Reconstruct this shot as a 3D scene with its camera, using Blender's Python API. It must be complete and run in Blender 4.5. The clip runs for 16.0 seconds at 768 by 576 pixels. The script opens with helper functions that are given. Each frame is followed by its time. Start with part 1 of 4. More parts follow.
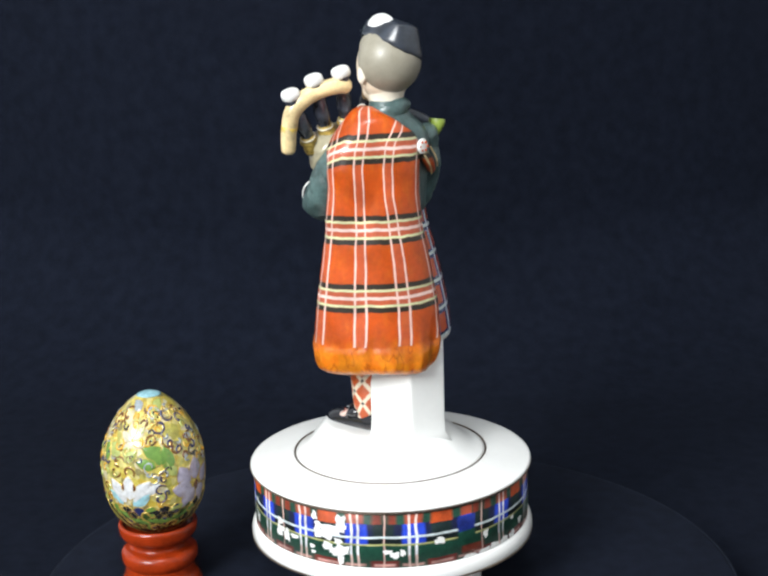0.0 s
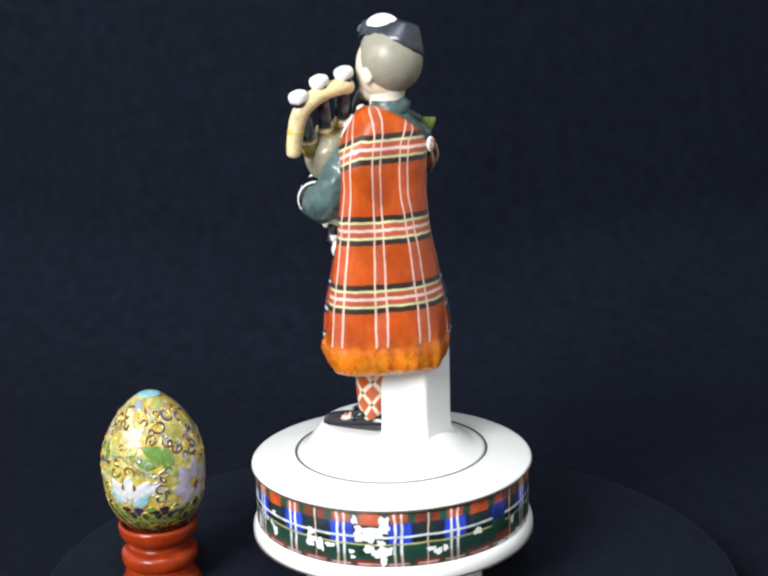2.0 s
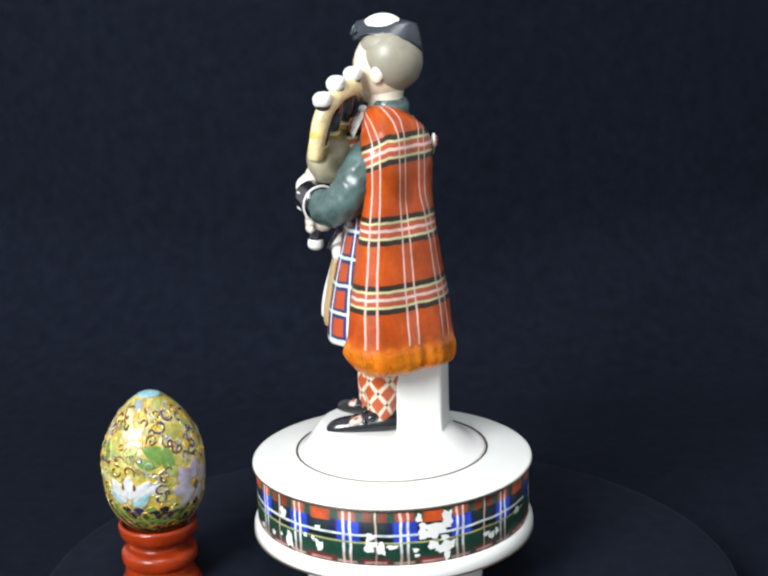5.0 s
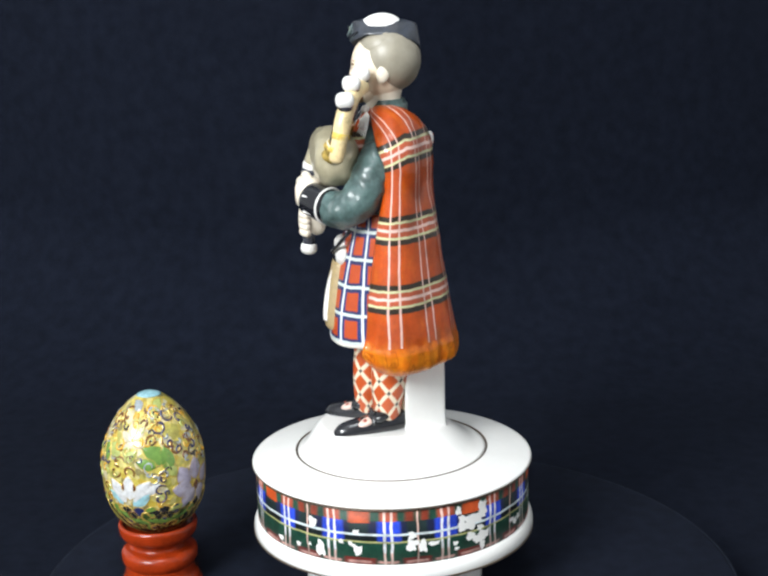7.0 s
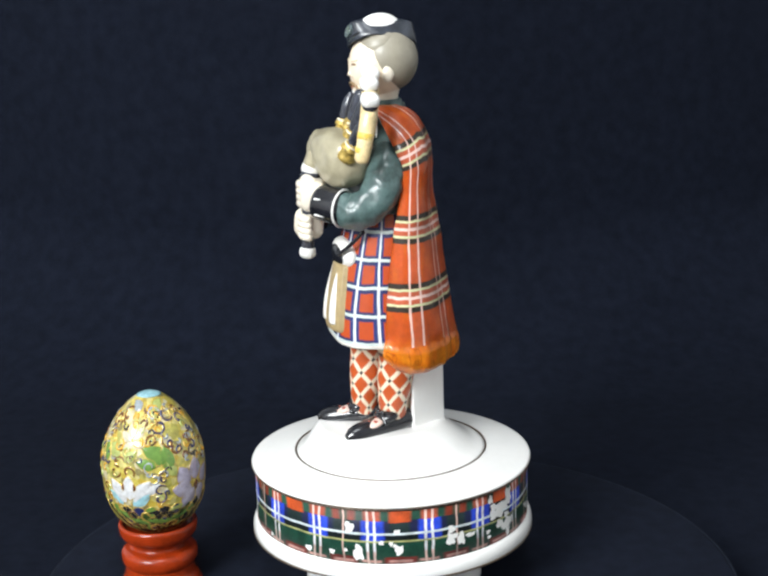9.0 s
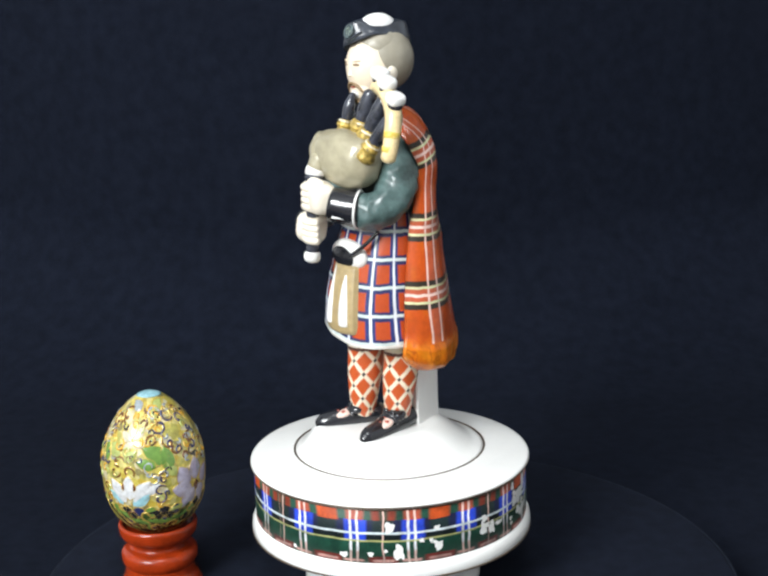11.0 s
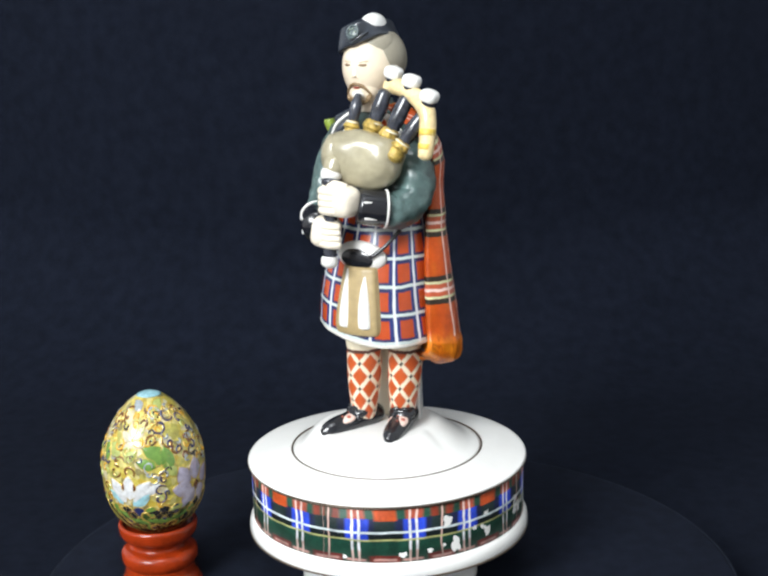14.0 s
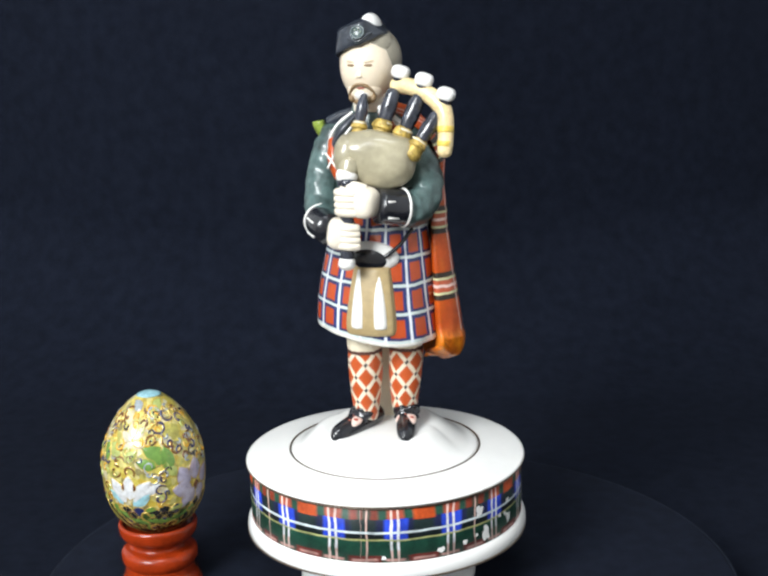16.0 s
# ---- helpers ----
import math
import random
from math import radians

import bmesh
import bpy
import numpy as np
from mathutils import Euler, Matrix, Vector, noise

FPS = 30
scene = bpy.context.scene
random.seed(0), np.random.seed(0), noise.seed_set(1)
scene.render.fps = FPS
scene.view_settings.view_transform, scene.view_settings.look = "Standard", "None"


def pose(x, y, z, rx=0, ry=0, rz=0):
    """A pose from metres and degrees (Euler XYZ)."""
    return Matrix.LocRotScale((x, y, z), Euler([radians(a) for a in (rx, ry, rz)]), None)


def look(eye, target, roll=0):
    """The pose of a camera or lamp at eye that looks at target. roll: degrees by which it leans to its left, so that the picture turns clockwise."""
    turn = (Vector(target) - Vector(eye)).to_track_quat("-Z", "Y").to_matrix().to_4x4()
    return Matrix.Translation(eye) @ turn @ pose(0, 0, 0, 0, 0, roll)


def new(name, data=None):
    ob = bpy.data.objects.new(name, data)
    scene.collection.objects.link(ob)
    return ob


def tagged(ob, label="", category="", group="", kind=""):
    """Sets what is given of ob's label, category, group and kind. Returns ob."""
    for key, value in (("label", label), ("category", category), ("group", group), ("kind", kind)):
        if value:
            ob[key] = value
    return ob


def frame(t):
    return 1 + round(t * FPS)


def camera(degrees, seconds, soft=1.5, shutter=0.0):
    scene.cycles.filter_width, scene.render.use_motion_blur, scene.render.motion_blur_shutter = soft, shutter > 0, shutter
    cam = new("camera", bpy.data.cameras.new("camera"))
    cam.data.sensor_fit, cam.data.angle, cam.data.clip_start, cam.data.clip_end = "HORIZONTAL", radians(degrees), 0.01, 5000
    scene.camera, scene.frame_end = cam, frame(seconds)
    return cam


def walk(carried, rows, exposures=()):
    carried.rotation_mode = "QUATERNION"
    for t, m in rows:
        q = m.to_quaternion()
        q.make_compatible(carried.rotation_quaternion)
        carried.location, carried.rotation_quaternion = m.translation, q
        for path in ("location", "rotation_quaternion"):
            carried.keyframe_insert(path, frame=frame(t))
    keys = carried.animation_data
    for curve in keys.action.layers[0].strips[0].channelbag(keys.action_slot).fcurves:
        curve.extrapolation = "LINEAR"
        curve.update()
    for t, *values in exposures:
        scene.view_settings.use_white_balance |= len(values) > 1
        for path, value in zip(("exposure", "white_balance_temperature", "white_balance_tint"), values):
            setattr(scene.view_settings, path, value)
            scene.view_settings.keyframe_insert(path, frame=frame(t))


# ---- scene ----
# ---- camera and the turning of the musical base ----
EYE = Vector((0.0, -0.59126, 0.22591))
AIM = EYE + Vector((0.00265046, 0.97040607, -0.24146437))
cam = camera(31.555, 16.0, soft=2.5)
walk(cam, [(0.0, look(EYE, AIM, -1.597)), (16.0, look(EYE, AIM, -1.597))], exposures=[(0.0, 0.0), (16.0, 0.0)])

TABLE = -0.060          # top of the round black platform; z = 0 is the rim of the musical base


def turned(t):
    """The pose of the musical base and its figurine, off the axis by three millimetres."""
    a = 2.7 + 8.27 * t - 0.0055 * t * t
    c, s = math.cos(radians(a)), math.sin(radians(a))
    ox, oy = 0.0023, -0.0022
    return pose(c * ox - s * oy, s * ox + c * oy, 0, 0, 0, 210 + a)


# ---- light ----
world = bpy.data.worlds.new("world")
scene.world = world
world.use_nodes = True
WN = world.node_tree
sky = WN.nodes.new("ShaderNodeTexSky")
sky.sky_type, sky.sun_disc, sky.sun_elevation, sky.sun_rotation = "NISHITA", False, radians(35), radians(200)
WN.links.new(sky.outputs[0], WN.nodes["Background"].inputs[0])
WN.nodes["Background"].inputs[1].default_value = 0.1


def area(name, eye, target, w, h, power, colour):
    d = bpy.data.lights.new(name, "AREA")
    d.shape, d.size, d.size_y, d.energy, d.color = "RECTANGLE", w, h, power, colour
    o = new(name, d)
    o.matrix_world = look(eye, target)
    return o


area("window_light", (-1.20, -1.78, 1.36), (-0.05, 0.0, 0.08), 1.0, 1.0, 98, (0.95, 0.985, 1.0))
# unseen lamp added overhead to brighten upward faces; no such source is known
area("overhead_fill", (0.05, -0.80, 2.15), (0.2, -0.4, 0.0), 0.6, 0.6, 13, (0.93, 0.97, 1.0))


# ---- materials ----
def material(name, colour, rough=0.5, metal=0.0, coat=0.0, var=0.12, grain=300.0, bump=0.0, spec=0.5, sheen=0.0):
    """A painted or fired surface with two scales of variation; returns the material and what patterns need of it."""
    m = bpy.data.materials.new(name)
    m.use_nodes = True
    t = m.node_tree
    b = t.nodes["Principled BSDF"]
    b.inputs["Roughness"].default_value, b.inputs["Metallic"].default_value = rough, metal
    b.inputs["Coat Weight"].default_value, b.inputs["Coat Roughness"].default_value = coat, 0.2
    b.inputs["Specular IOR Level"].default_value = spec
    b.inputs["Sheen Weight"].default_value = sheen
    co = t.nodes.new("ShaderNodeTexCoord")
    n1, n2 = t.nodes.new("ShaderNodeTexNoise"), t.nodes.new("ShaderNodeTexNoise")
    n1.inputs["Scale"].default_value, n2.inputs["Scale"].default_value = grain, grain * 6
    n1.inputs["Detail"].default_value = n2.inputs["Detail"].default_value = 3
    for n in (n1, n2):
        t.links.new(co.outputs["Object"], n.inputs["Vector"])
    mix = t.nodes.new("ShaderNodeMath")
    mix.operation = "MULTIPLY_ADD"
    t.links.new(n2.outputs[0], mix.inputs[0])
    mix.inputs[1].default_value = 0.4
    t.links.new(n1.outputs[0], mix.inputs[2])
    hue = t.nodes.new("ShaderNodeMapRange")
    hue.inputs["From Min"].default_value, hue.inputs["From Max"].default_value = 0.45, 0.95
    hue.inputs["To Min"].default_value, hue.inputs["To Max"].default_value = 1 - var, 1 + var
    t.links.new(mix.outputs[0], hue.inputs["Value"])
    mul = t.nodes.new("ShaderNodeMix")
    mul.data_type, mul.blend_type = "RGBA", "MULTIPLY"
    mul.inputs[0].default_value = 1
    mul.inputs[6].default_value = (*colour, 1)
    t.links.new(hue.outputs[0], mul.inputs[7])
    t.links.new(mul.outputs[2], b.inputs["Base Color"])
    if bump:
        bp = t.nodes.new("ShaderNodeBump")
        bp.inputs["Strength"].default_value, bp.inputs["Distance"].default_value = bump, 0.001
        t.links.new(mix.outputs[0], bp.inputs["Height"])
        t.links.new(bp.outputs[0], b.inputs["Normal"])
    m["mul"] = mul.name
    return m


class Paint:
    """Builds a painted pattern over u (degrees / 100) and v (millimetres / 100), in node maths."""

    def __init__(self, m, base):
        self.m, self.t = m, m.node_tree
        uv = self.t.nodes.new("ShaderNodeUVMap")
        uv.uv_map = "UVMap"
        sep = self.t.nodes.new("ShaderNodeSeparateXYZ")
        # hand-painted lines wander a little
        nz = self.t.nodes.new("ShaderNodeTexNoise")
        nz.inputs["Scale"].default_value = 9.0
        self.t.links.new(uv.outputs[0], nz.inputs["Vector"])
        off = self.t.nodes.new("ShaderNodeVectorMath")
        off.operation = "MULTIPLY_ADD"
        off.inputs[1].default_value = (0.02, 0.012, 0)
        self.t.links.new(nz.outputs["Color"], off.inputs[0])
        self.t.links.new(uv.outputs[0], off.inputs[2])
        self.t.links.new(off.outputs[0], sep.inputs[0])
        self.u = self.f("MULTIPLY", self.f("SUBTRACT", sep.outputs[0], 0.01), 100.0)
        self.v = self.f("MULTIPLY", self.f("SUBTRACT", sep.outputs[1], 0.006), 100.0)
        rgb = self.t.nodes.new("ShaderNodeRGB")
        rgb.outputs[0].default_value = (*base, 1)
        self.c = rgb.outputs[0]

    def f(self, op, a, b=None, c=None):
        n = self.t.nodes.new("ShaderNodeMath")
        n.operation = op
        for i, x in enumerate((a, b, c)):
            if x is None:
                continue
            if isinstance(x, (int, float)):
                n.inputs[i].default_value = x
            else:
                self.t.links.new(x, n.inputs[i])
        return n.outputs[0]

    def line(self, x, at, half, soft=0.25):
        """1 within half of at."""
        d = self.f("ABSOLUTE", self.f("SUBTRACT", x, at))
        n = self.t.nodes.new("ShaderNodeMapRange")
        n.inputs["From Min"].default_value, n.inputs["From Max"].default_value = half - soft, half + soft
        n.inputs["To Min"].default_value, n.inputs["To Max"].default_value = 1, 0
        self.t.links.new(d, n.inputs["Value"])
        return n.outputs[0]

    def cycle(self, x, period, start=0.0):
        """x folded into -period/2 .. period/2 round start."""
        return self.f("SUBTRACT", self.f("FLOORED_MODULO", self.f("ADD", x, period / 2 - start), period), period / 2)

    def over(self, mask, colour, amount=1.0):
        n = self.t.nodes.new("ShaderNodeMix")
        n.data_type = "RGBA"
        self.t.links.new(self.f("MULTIPLY", mask, amount), n.inputs[0])
        self.t.links.new(self.c, n.inputs[6])
        n.inputs[7].default_value = (*colour, 1)
        self.c = n.outputs[2]

    def both(self, a, b):
        return self.f("MULTIPLY", a, b)

    def either(self, a, b):
        return self.f("MAXIMUM", a, b)

    def less(self, x, y):
        return self.f("LESS_THAN", x, y)

    def done(self):
        self.t.links.new(self.c, self.t.nodes[self.m["mul"]].inputs[6])
        return self.m


WHITE = (0.80, 0.80, 0.78)
RED = (0.44, 0.061, 0.003)
m_porcelain = material("white_porcelain", (0.87, 0.87, 0.85), 0.22, coat=0.3, var=0.03, grain=60)
m_cream = material("cream_glaze", (0.78, 0.72, 0.56), 0.3, coat=0.3, var=0.05, grain=120)
m_skin = material("pale_flesh_glaze", (0.82, 0.745, 0.62), 0.32, coat=0.25, var=0.05, grain=150)
m_hair = material("grey_brown_hair_glaze", (0.30, 0.275, 0.215), 0.45, coat=0.2, var=0.10, grain=220, bump=0.05)
m_beard = material("brown_beard_paint", (0.23, 0.15, 0.075), 0.5, var=0.25, grain=900)
m_black = material("black_glaze", (0.012, 0.013, 0.017), 0.2, coat=0.5, var=0.3, grain=200)
m_cap = material("dark_slate_cap_glaze", (0.028, 0.034, 0.046), 0.34, coat=0.4, var=0.6, grain=160, bump=0.05)
m_jacket = material("green_grey_jacket_glaze", (0.068, 0.112, 0.108), 0.36, coat=0.25, var=0.6, grain=110, bump=0.08)
m_white = material("white_paint", (0.80, 0.79, 0.76), 0.35, coat=0.2, var=0.04, grain=300)
m_bag = material("olive_grey_bag_glaze", (0.35, 0.315, 0.215), 0.28, coat=0.5, var=0.30, grain=55, bump=0.03)
m_gold = material("old_gold_paint", (0.44, 0.31, 0.075), 0.42, metal=0.2, var=0.75, grain=500, bump=0.3)
m_pipe = material("pale_yellow_pipe_glaze", (0.74, 0.58, 0.31), 0.3, coat=0.3, var=0.40, grain=110, bump=0.05)
m_yellow = material("yellow_paint", (0.72, 0.52, 0.10), 0.35, var=0.15, grain=400)
m_leaf = material("leaf_green_paint", (0.24, 0.32, 0.055), 0.35, var=0.3, grain=300)
m_red = material("red_paint", RED, 0.3, coat=0.3, var=0.2, grain=300)
m_rose = material("pinkish_white_shoe_paint", (0.74, 0.55, 0.48), 0.35, var=0.2, grain=500)
m_wornred = material("worn_red_paint", (0.36, 0.075, 0.045), 0.35, var=0.4, grain=700)
m_eye = material("soft_brown_eye_paint", (0.22, 0.145, 0.075), 0.45, var=0.3, grain=800)
m_browtan = material("faint_tan_brow_paint", (0.62, 0.50, 0.36), 0.45, var=0.2, grain=800)
m_face = material("flesh_glaze_with_warm_cheeks", (0.80, 0.685, 0.53), 0.34, coat=0.25, var=0.07, grain=70)
m_badge = material("worn_green_grey_badge_glaze", (0.085, 0.115, 0.12), 0.3, coat=0.3, var=0.4, grain=600)
m_leafgrey = material("grey_green_paint", (0.22, 0.27, 0.22), 0.4, var=0.3, grain=500)
m_tan = material("tan_paint", (0.40, 0.30, 0.15), 0.4, var=0.15, grain=300)
m_ridge = material("drone_slate_glaze", (0.038, 0.042, 0.056), 0.22, coat=0.5, var=0.7, grain=260, bump=0.06)
m_goldline = material("worn_gilt_line", (0.11, 0.080, 0.055), 0.45, metal=0.4, var=0.3, grain=200)


def cape_material():
    m = material("red_tartan_cape_glaze", RED, 0.36, coat=0.4, var=0.28, grain=90, bump=0.06, spec=0.35)
    p = Paint(m, RED)
    # the fringe: orange, streaked from fold to fold
    hem = p.t.nodes.new("ShaderNodeMapRange")
    hem.inputs["From Min"].default_value, hem.inputs["From Max"].default_value = 56.0, 63.0
    hem.inputs["To Min"].default_value, hem.inputs["To Max"].default_value = 1, 0
    HEM_COLOUR = (0.60, 0.140, 0.005)
    streak = p.t.nodes.new("ShaderNodeTexNoise")
    streak.inputs["Scale"].default_value = 1.0
    cv = p.t.nodes.new("ShaderNodeCombineXYZ")
    p.t.links.new(p.f("MULTIPLY", p.u, 0.09), cv.inputs[0])
    p.t.links.new(p.f("MULTIPLY", p.v, 0.09), cv.inputs[1])
    p.t.links.new(cv.outputs[0], streak.inputs["Vector"])
    p.t.links.new(p.f("ADD", p.v, p.f("MULTIPLY", p.f("SUBTRACT", streak.outputs[0], 0.5), 22.0)), hem.inputs["Value"])
    p.over(hem.outputs[0], HEM_COLOUR)
    wash = p.t.nodes.new("ShaderNodeMapRange")
    wash.inputs["From Min"].default_value, wash.inputs["From Max"].default_value = 0.42, 0.66
    p.t.links.new(streak.outputs[0], wash.inputs["Value"])
    p.over(p.both(hem.outputs[0], wash.outputs[0]), (0.70, 0.255, 0.012))
    # creases between the fringe's folds, put into the colour as dark red lines
    crease = p.t.nodes.new("ShaderNodeTexNoise")
    crease.inputs["Scale"].default_value, crease.inputs["Detail"].default_value = 1.1, 2
    p.t.links.new(cv.outputs[0], crease.inputs["Vector"])
    p.over(p.both(hem.outputs[0], p.line(crease.outputs[0], 0.43, 0.02, 0.018)), (0.30, 0.045, 0.003), 0.7)
    wash2 = p.t.nodes.new("ShaderNodeMapRange")
    wash2.inputs["From Min"].default_value, wash2.inputs["From Max"].default_value = 0.5, 0.75
    p.t.links.new(streak.outputs[0], wash2.inputs["Value"])
    p.over(wash2.outputs[0], (0.50, 0.105, 0.004), 0.7)
    rows = (144.8, 110.6, 81.6)
    above = p.f("GREATER_THAN", p.v, 60.5)
    du = None
    for at in (2.0, 40.0, 79.0, 119.0):
        for side in (-5.2, 5.2):
            ln = p.line(p.u, at + side, 0.95, 0.4)
            du = ln if du is None else p.either(du, ln)
        p.over(p.both(p.line(p.u, at, 4.6, 0.4), above), (0.46, 0.10, 0.05), 0.45)
    for z in rows:
        dz = p.f("SUBTRACT", p.v, z)
        p.over(p.line(dz, 0.0, 3.0, 0.3), (0.42, 0.10, 0.06), 0.55)
        p.over(p.either(p.line(dz, 5.0, 1.15), p.line(dz, -5.0, 1.15)), (0.022, 0.016, 0.010))
    p.over(p.both(du, above), (0.74, 0.50, 0.44))
    for z in rows:
        dz = p.f("SUBTRACT", p.v, z)
        p.over(p.line(dz, 0.0, 0.65), (0.78, 0.56, 0.50))
        p.over(p.either(p.line(dz, 3.3, 0.5), p.line(dz, -3.3, 0.5)), (0.58, 0.62, 0.36))
    return p.done()


def kilt_material():
    m = material("red_and_blue_tartan_kilt_glaze", (0.5, 0.07, 0.03), 0.25, coat=0.4, var=0.12, grain=120)
    p = Paint(m, (0.46, 0.066, 0.014))
    cu, cv = p.cycle(p.u, 22.5, -48.0), p.cycle(p.v, 12.1, 84.3)
    p.over(p.line(cv, -0.2, 2.1, 0.3), (0.022, 0.028, 0.10))
    p.over(p.line(cu, -0.4, 4.7, 0.5), (0.025, 0.038, 0.15))
    p.over(p.line(cv, 0.0, 0.65), (0.60, 0.68, 0.66))
    p.over(p.line(cu, 0.0, 1.3, 0.4), (0.72, 0.76, 0.80))
    p.over(p.less(p.v, 59.5), (0.80, 0.78, 0.72))
    return p.done()


def hose_material():
    m = material("argyle_hose_glaze", (0.8, 0.7, 0.55), 0.3, coat=0.3, var=0.08, grain=200)
    p = Paint(m, (0.50, 0.088, 0.020))
    a = p.f("ADD", p.f("DIVIDE", p.u, 72.0), p.f("DIVIDE", p.v, 11.5))
    b = p.f("SUBTRACT", p.f("DIVIDE", p.u, 72.0), p.f("DIVIDE", p.v, 11.5))
    ca, cb = p.cycle(a, 1.0), p.cycle(b, 1.0)
    p.over(p.either(p.line(ca, 0.0, 0.125, 0.04), p.line(cb, 0.0, 0.125, 0.04)), (0.80, 0.70, 0.54))
    p.over(p.both(p.line(ca, 0.0, 0.10, 0.03), p.line(cb, 0.0, 0.10, 0.03)), (0.06, 0.05, 0.05))
    p.over(p.line(p.v, 51.5, 0.8), (0.10, 0.05, 0.04))
    p.over(p.f("GREATER_THAN", p.v, 52.3), (0.80, 0.72, 0.55))
    return p.done()


def band_material():
    """The printed tartan round the base, in two lengths that meet at two seams: red and green squares, blue and white pairs, yellow thread."""
    m = material("printed_tartan_band", (0.02, 0.06, 0.04), 0.45, coat=0.03, spec=0.2, var=0.42, grain=150)
    p = Paint(m, (0.014, 0.062, 0.040))
    second = p.both(p.f("GREATER_THAN", p.u, 89.5), p.less(p.u, 276.0))
    first = p.f("SUBTRACT", 1.0, second)
    ends = p.f("ADD", p.u, p.f("MULTIPLY", p.f("GREATER_THAN", p.u, 183.0), -360.0))
    along = p.f("ADD", p.f("MULTIPLY", first, p.f("SUBTRACT", ends, 8.6)), p.f("MULTIPLY", second, p.f("MULTIPLY", p.f("SUBTRACT", p.u, 94.6), 0.9956)))
    one, red, pair = p.cycle(along, 45.2), p.cycle(along, 45.2, 22.6), p.cycle(along, 22.6, 11.1)
    top = p.f("GREATER_THAN", p.v, -6.9)
    mid = p.both(p.less(p.v, -6.9), p.f("GREATER_THAN", p.v, -12.6))
    low = p.both(p.less(p.v, -13.4), p.f("GREATER_THAN", p.v, -16.1))
    # the dark ground of the middle row, and the squares of the top row
    p.over(mid, (0.012, 0.024, 0.024))
    p.over(p.both(mid, p.line(pair, 0.0, 7.2, 0.8)), (0.010, 0.014, 0.050))
    p.over(low, (0.007, 0.012, 0.013))
    p.over(p.both(top, p.line(one, 0.0, 4.6, 0.8)), (0.20, 0.030, 0.014))
    p.over(p.both(top, p.line(one, 0.0, 1.6, 0.6)), (0.05, 0.05, 0.03))
    p.over(p.both(p.f("GREATER_THAN", p.v, -7.7), p.line(red, 0.0, 4.3, 0.7)), (0.42, 0.062, 0.012))
    p.over(p.both(top, p.line(pair, 0.4, 3.4, 0.7)), (0.34, 0.065, 0.034))
    p.over(p.both(p.either(mid, low), p.line(pair, 0.5, 4.5, 0.6)), (0.020, 0.055, 0.50))
    # the hem row: dark red bars with a pink thread
    hem = p.less(p.v, -23.4)
    p.over(p.both(hem, p.line(red, 0.0, 6.2, 0.8)), (0.20, 0.022, 0.014))
    p.over(p.both(hem, p.line(one, 0.0, 5.6, 0.8)), (0.17, 0.022, 0.016))
    p.over(p.both(p.line(p.v, -25.3, 0.55), p.either(p.line(pair, 0.0, 4.0, 0.6), p.either(p.line(red, 0.0, 4.6, 0.6), p.line(one, 0.0, 4.2, 0.6)))), (0.66, 0.36, 0.31))
    # the scrap by the seam where the two lengths overlap
    scrap = p.line(p.u, 87.0, 4.2, 0.5)
    p.over(p.both(scrap, p.line(p.v, -10.6, 3.4, 0.4)), (0.014, 0.030, 0.22))
    p.over(p.both(scrap, p.line(p.v, -17.5, 3.5, 0.4)), (0.014, 0.070, 0.045))
    p.over(p.both(p.line(p.u, 90.0, 5.2, 0.7), p.line(p.v, -22.6, 1.7, 0.4)), (0.26, 0.038, 0.014))
    # threads
    clear = p.f("SUBTRACT", 1.0, scrap)
    p.over(p.both(p.line(one, 0.0, 0.32, 0.18), clear), (0.66, 0.44, 0.38))
    two = p.both(clear, p.either(p.line(pair, -1.35, 0.46, 0.2), p.line(pair, 1.35, 0.46, 0.2)))
    p.over(two, (0.72, 0.52, 0.46))
    p.over(p.both(two, p.both(p.less(p.v, -7.2), p.f("GREATER_THAN", p.v, -21.0))), (0.74, 0.78, 0.82))
    p.over(p.both(clear, p.line(p.v, -12.95, 0.48)), (0.62, 0.70, 0.72))
    p.over(p.both(clear, p.line(p.v, -16.3, 0.36)), (0.46, 0.46, 0.19))
    return p.done()


m_cape, m_kilt, m_hose, m_band = cape_material(), kilt_material(), hose_material(), band_material()
for m in (m_cape, m_jacket, m_porcelain):
    m.node_tree.nodes["Principled BSDF"].inputs["Coat Roughness"].default_value = 0.1
m_velvet = material("black_cloth", (0.0064, 0.0084, 0.0150), 0.95, var=0.24, grain=110, bump=0.2, spec=0.05)
m_platform = material("black_felt_platform", (0.0074, 0.0098, 0.0178), 0.85, var=0.25, grain=120, bump=0.1, spec=0.08)
# paler than the platform, to draw the highlight along its edge
m_edge = material("lit_edge_felt", (0.011, 0.014, 0.023), 0.8, var=0.4, grain=260, bump=0.1, spec=0.1)
m_wall = material("white_wall_paint", (0.60, 0.61, 0.62), 0.8, var=0.04, grain=8, bump=0.1)
m_floor = material("pale_wood_floor", (0.36, 0.26, 0.16), 0.5, var=0.2, grain=12)
m_wood = material("red_lacquered_wood", (0.28, 0.028, 0.004), 0.24, coat=0.0, spec=0.5, var=0.30, grain=130, bump=0.03)


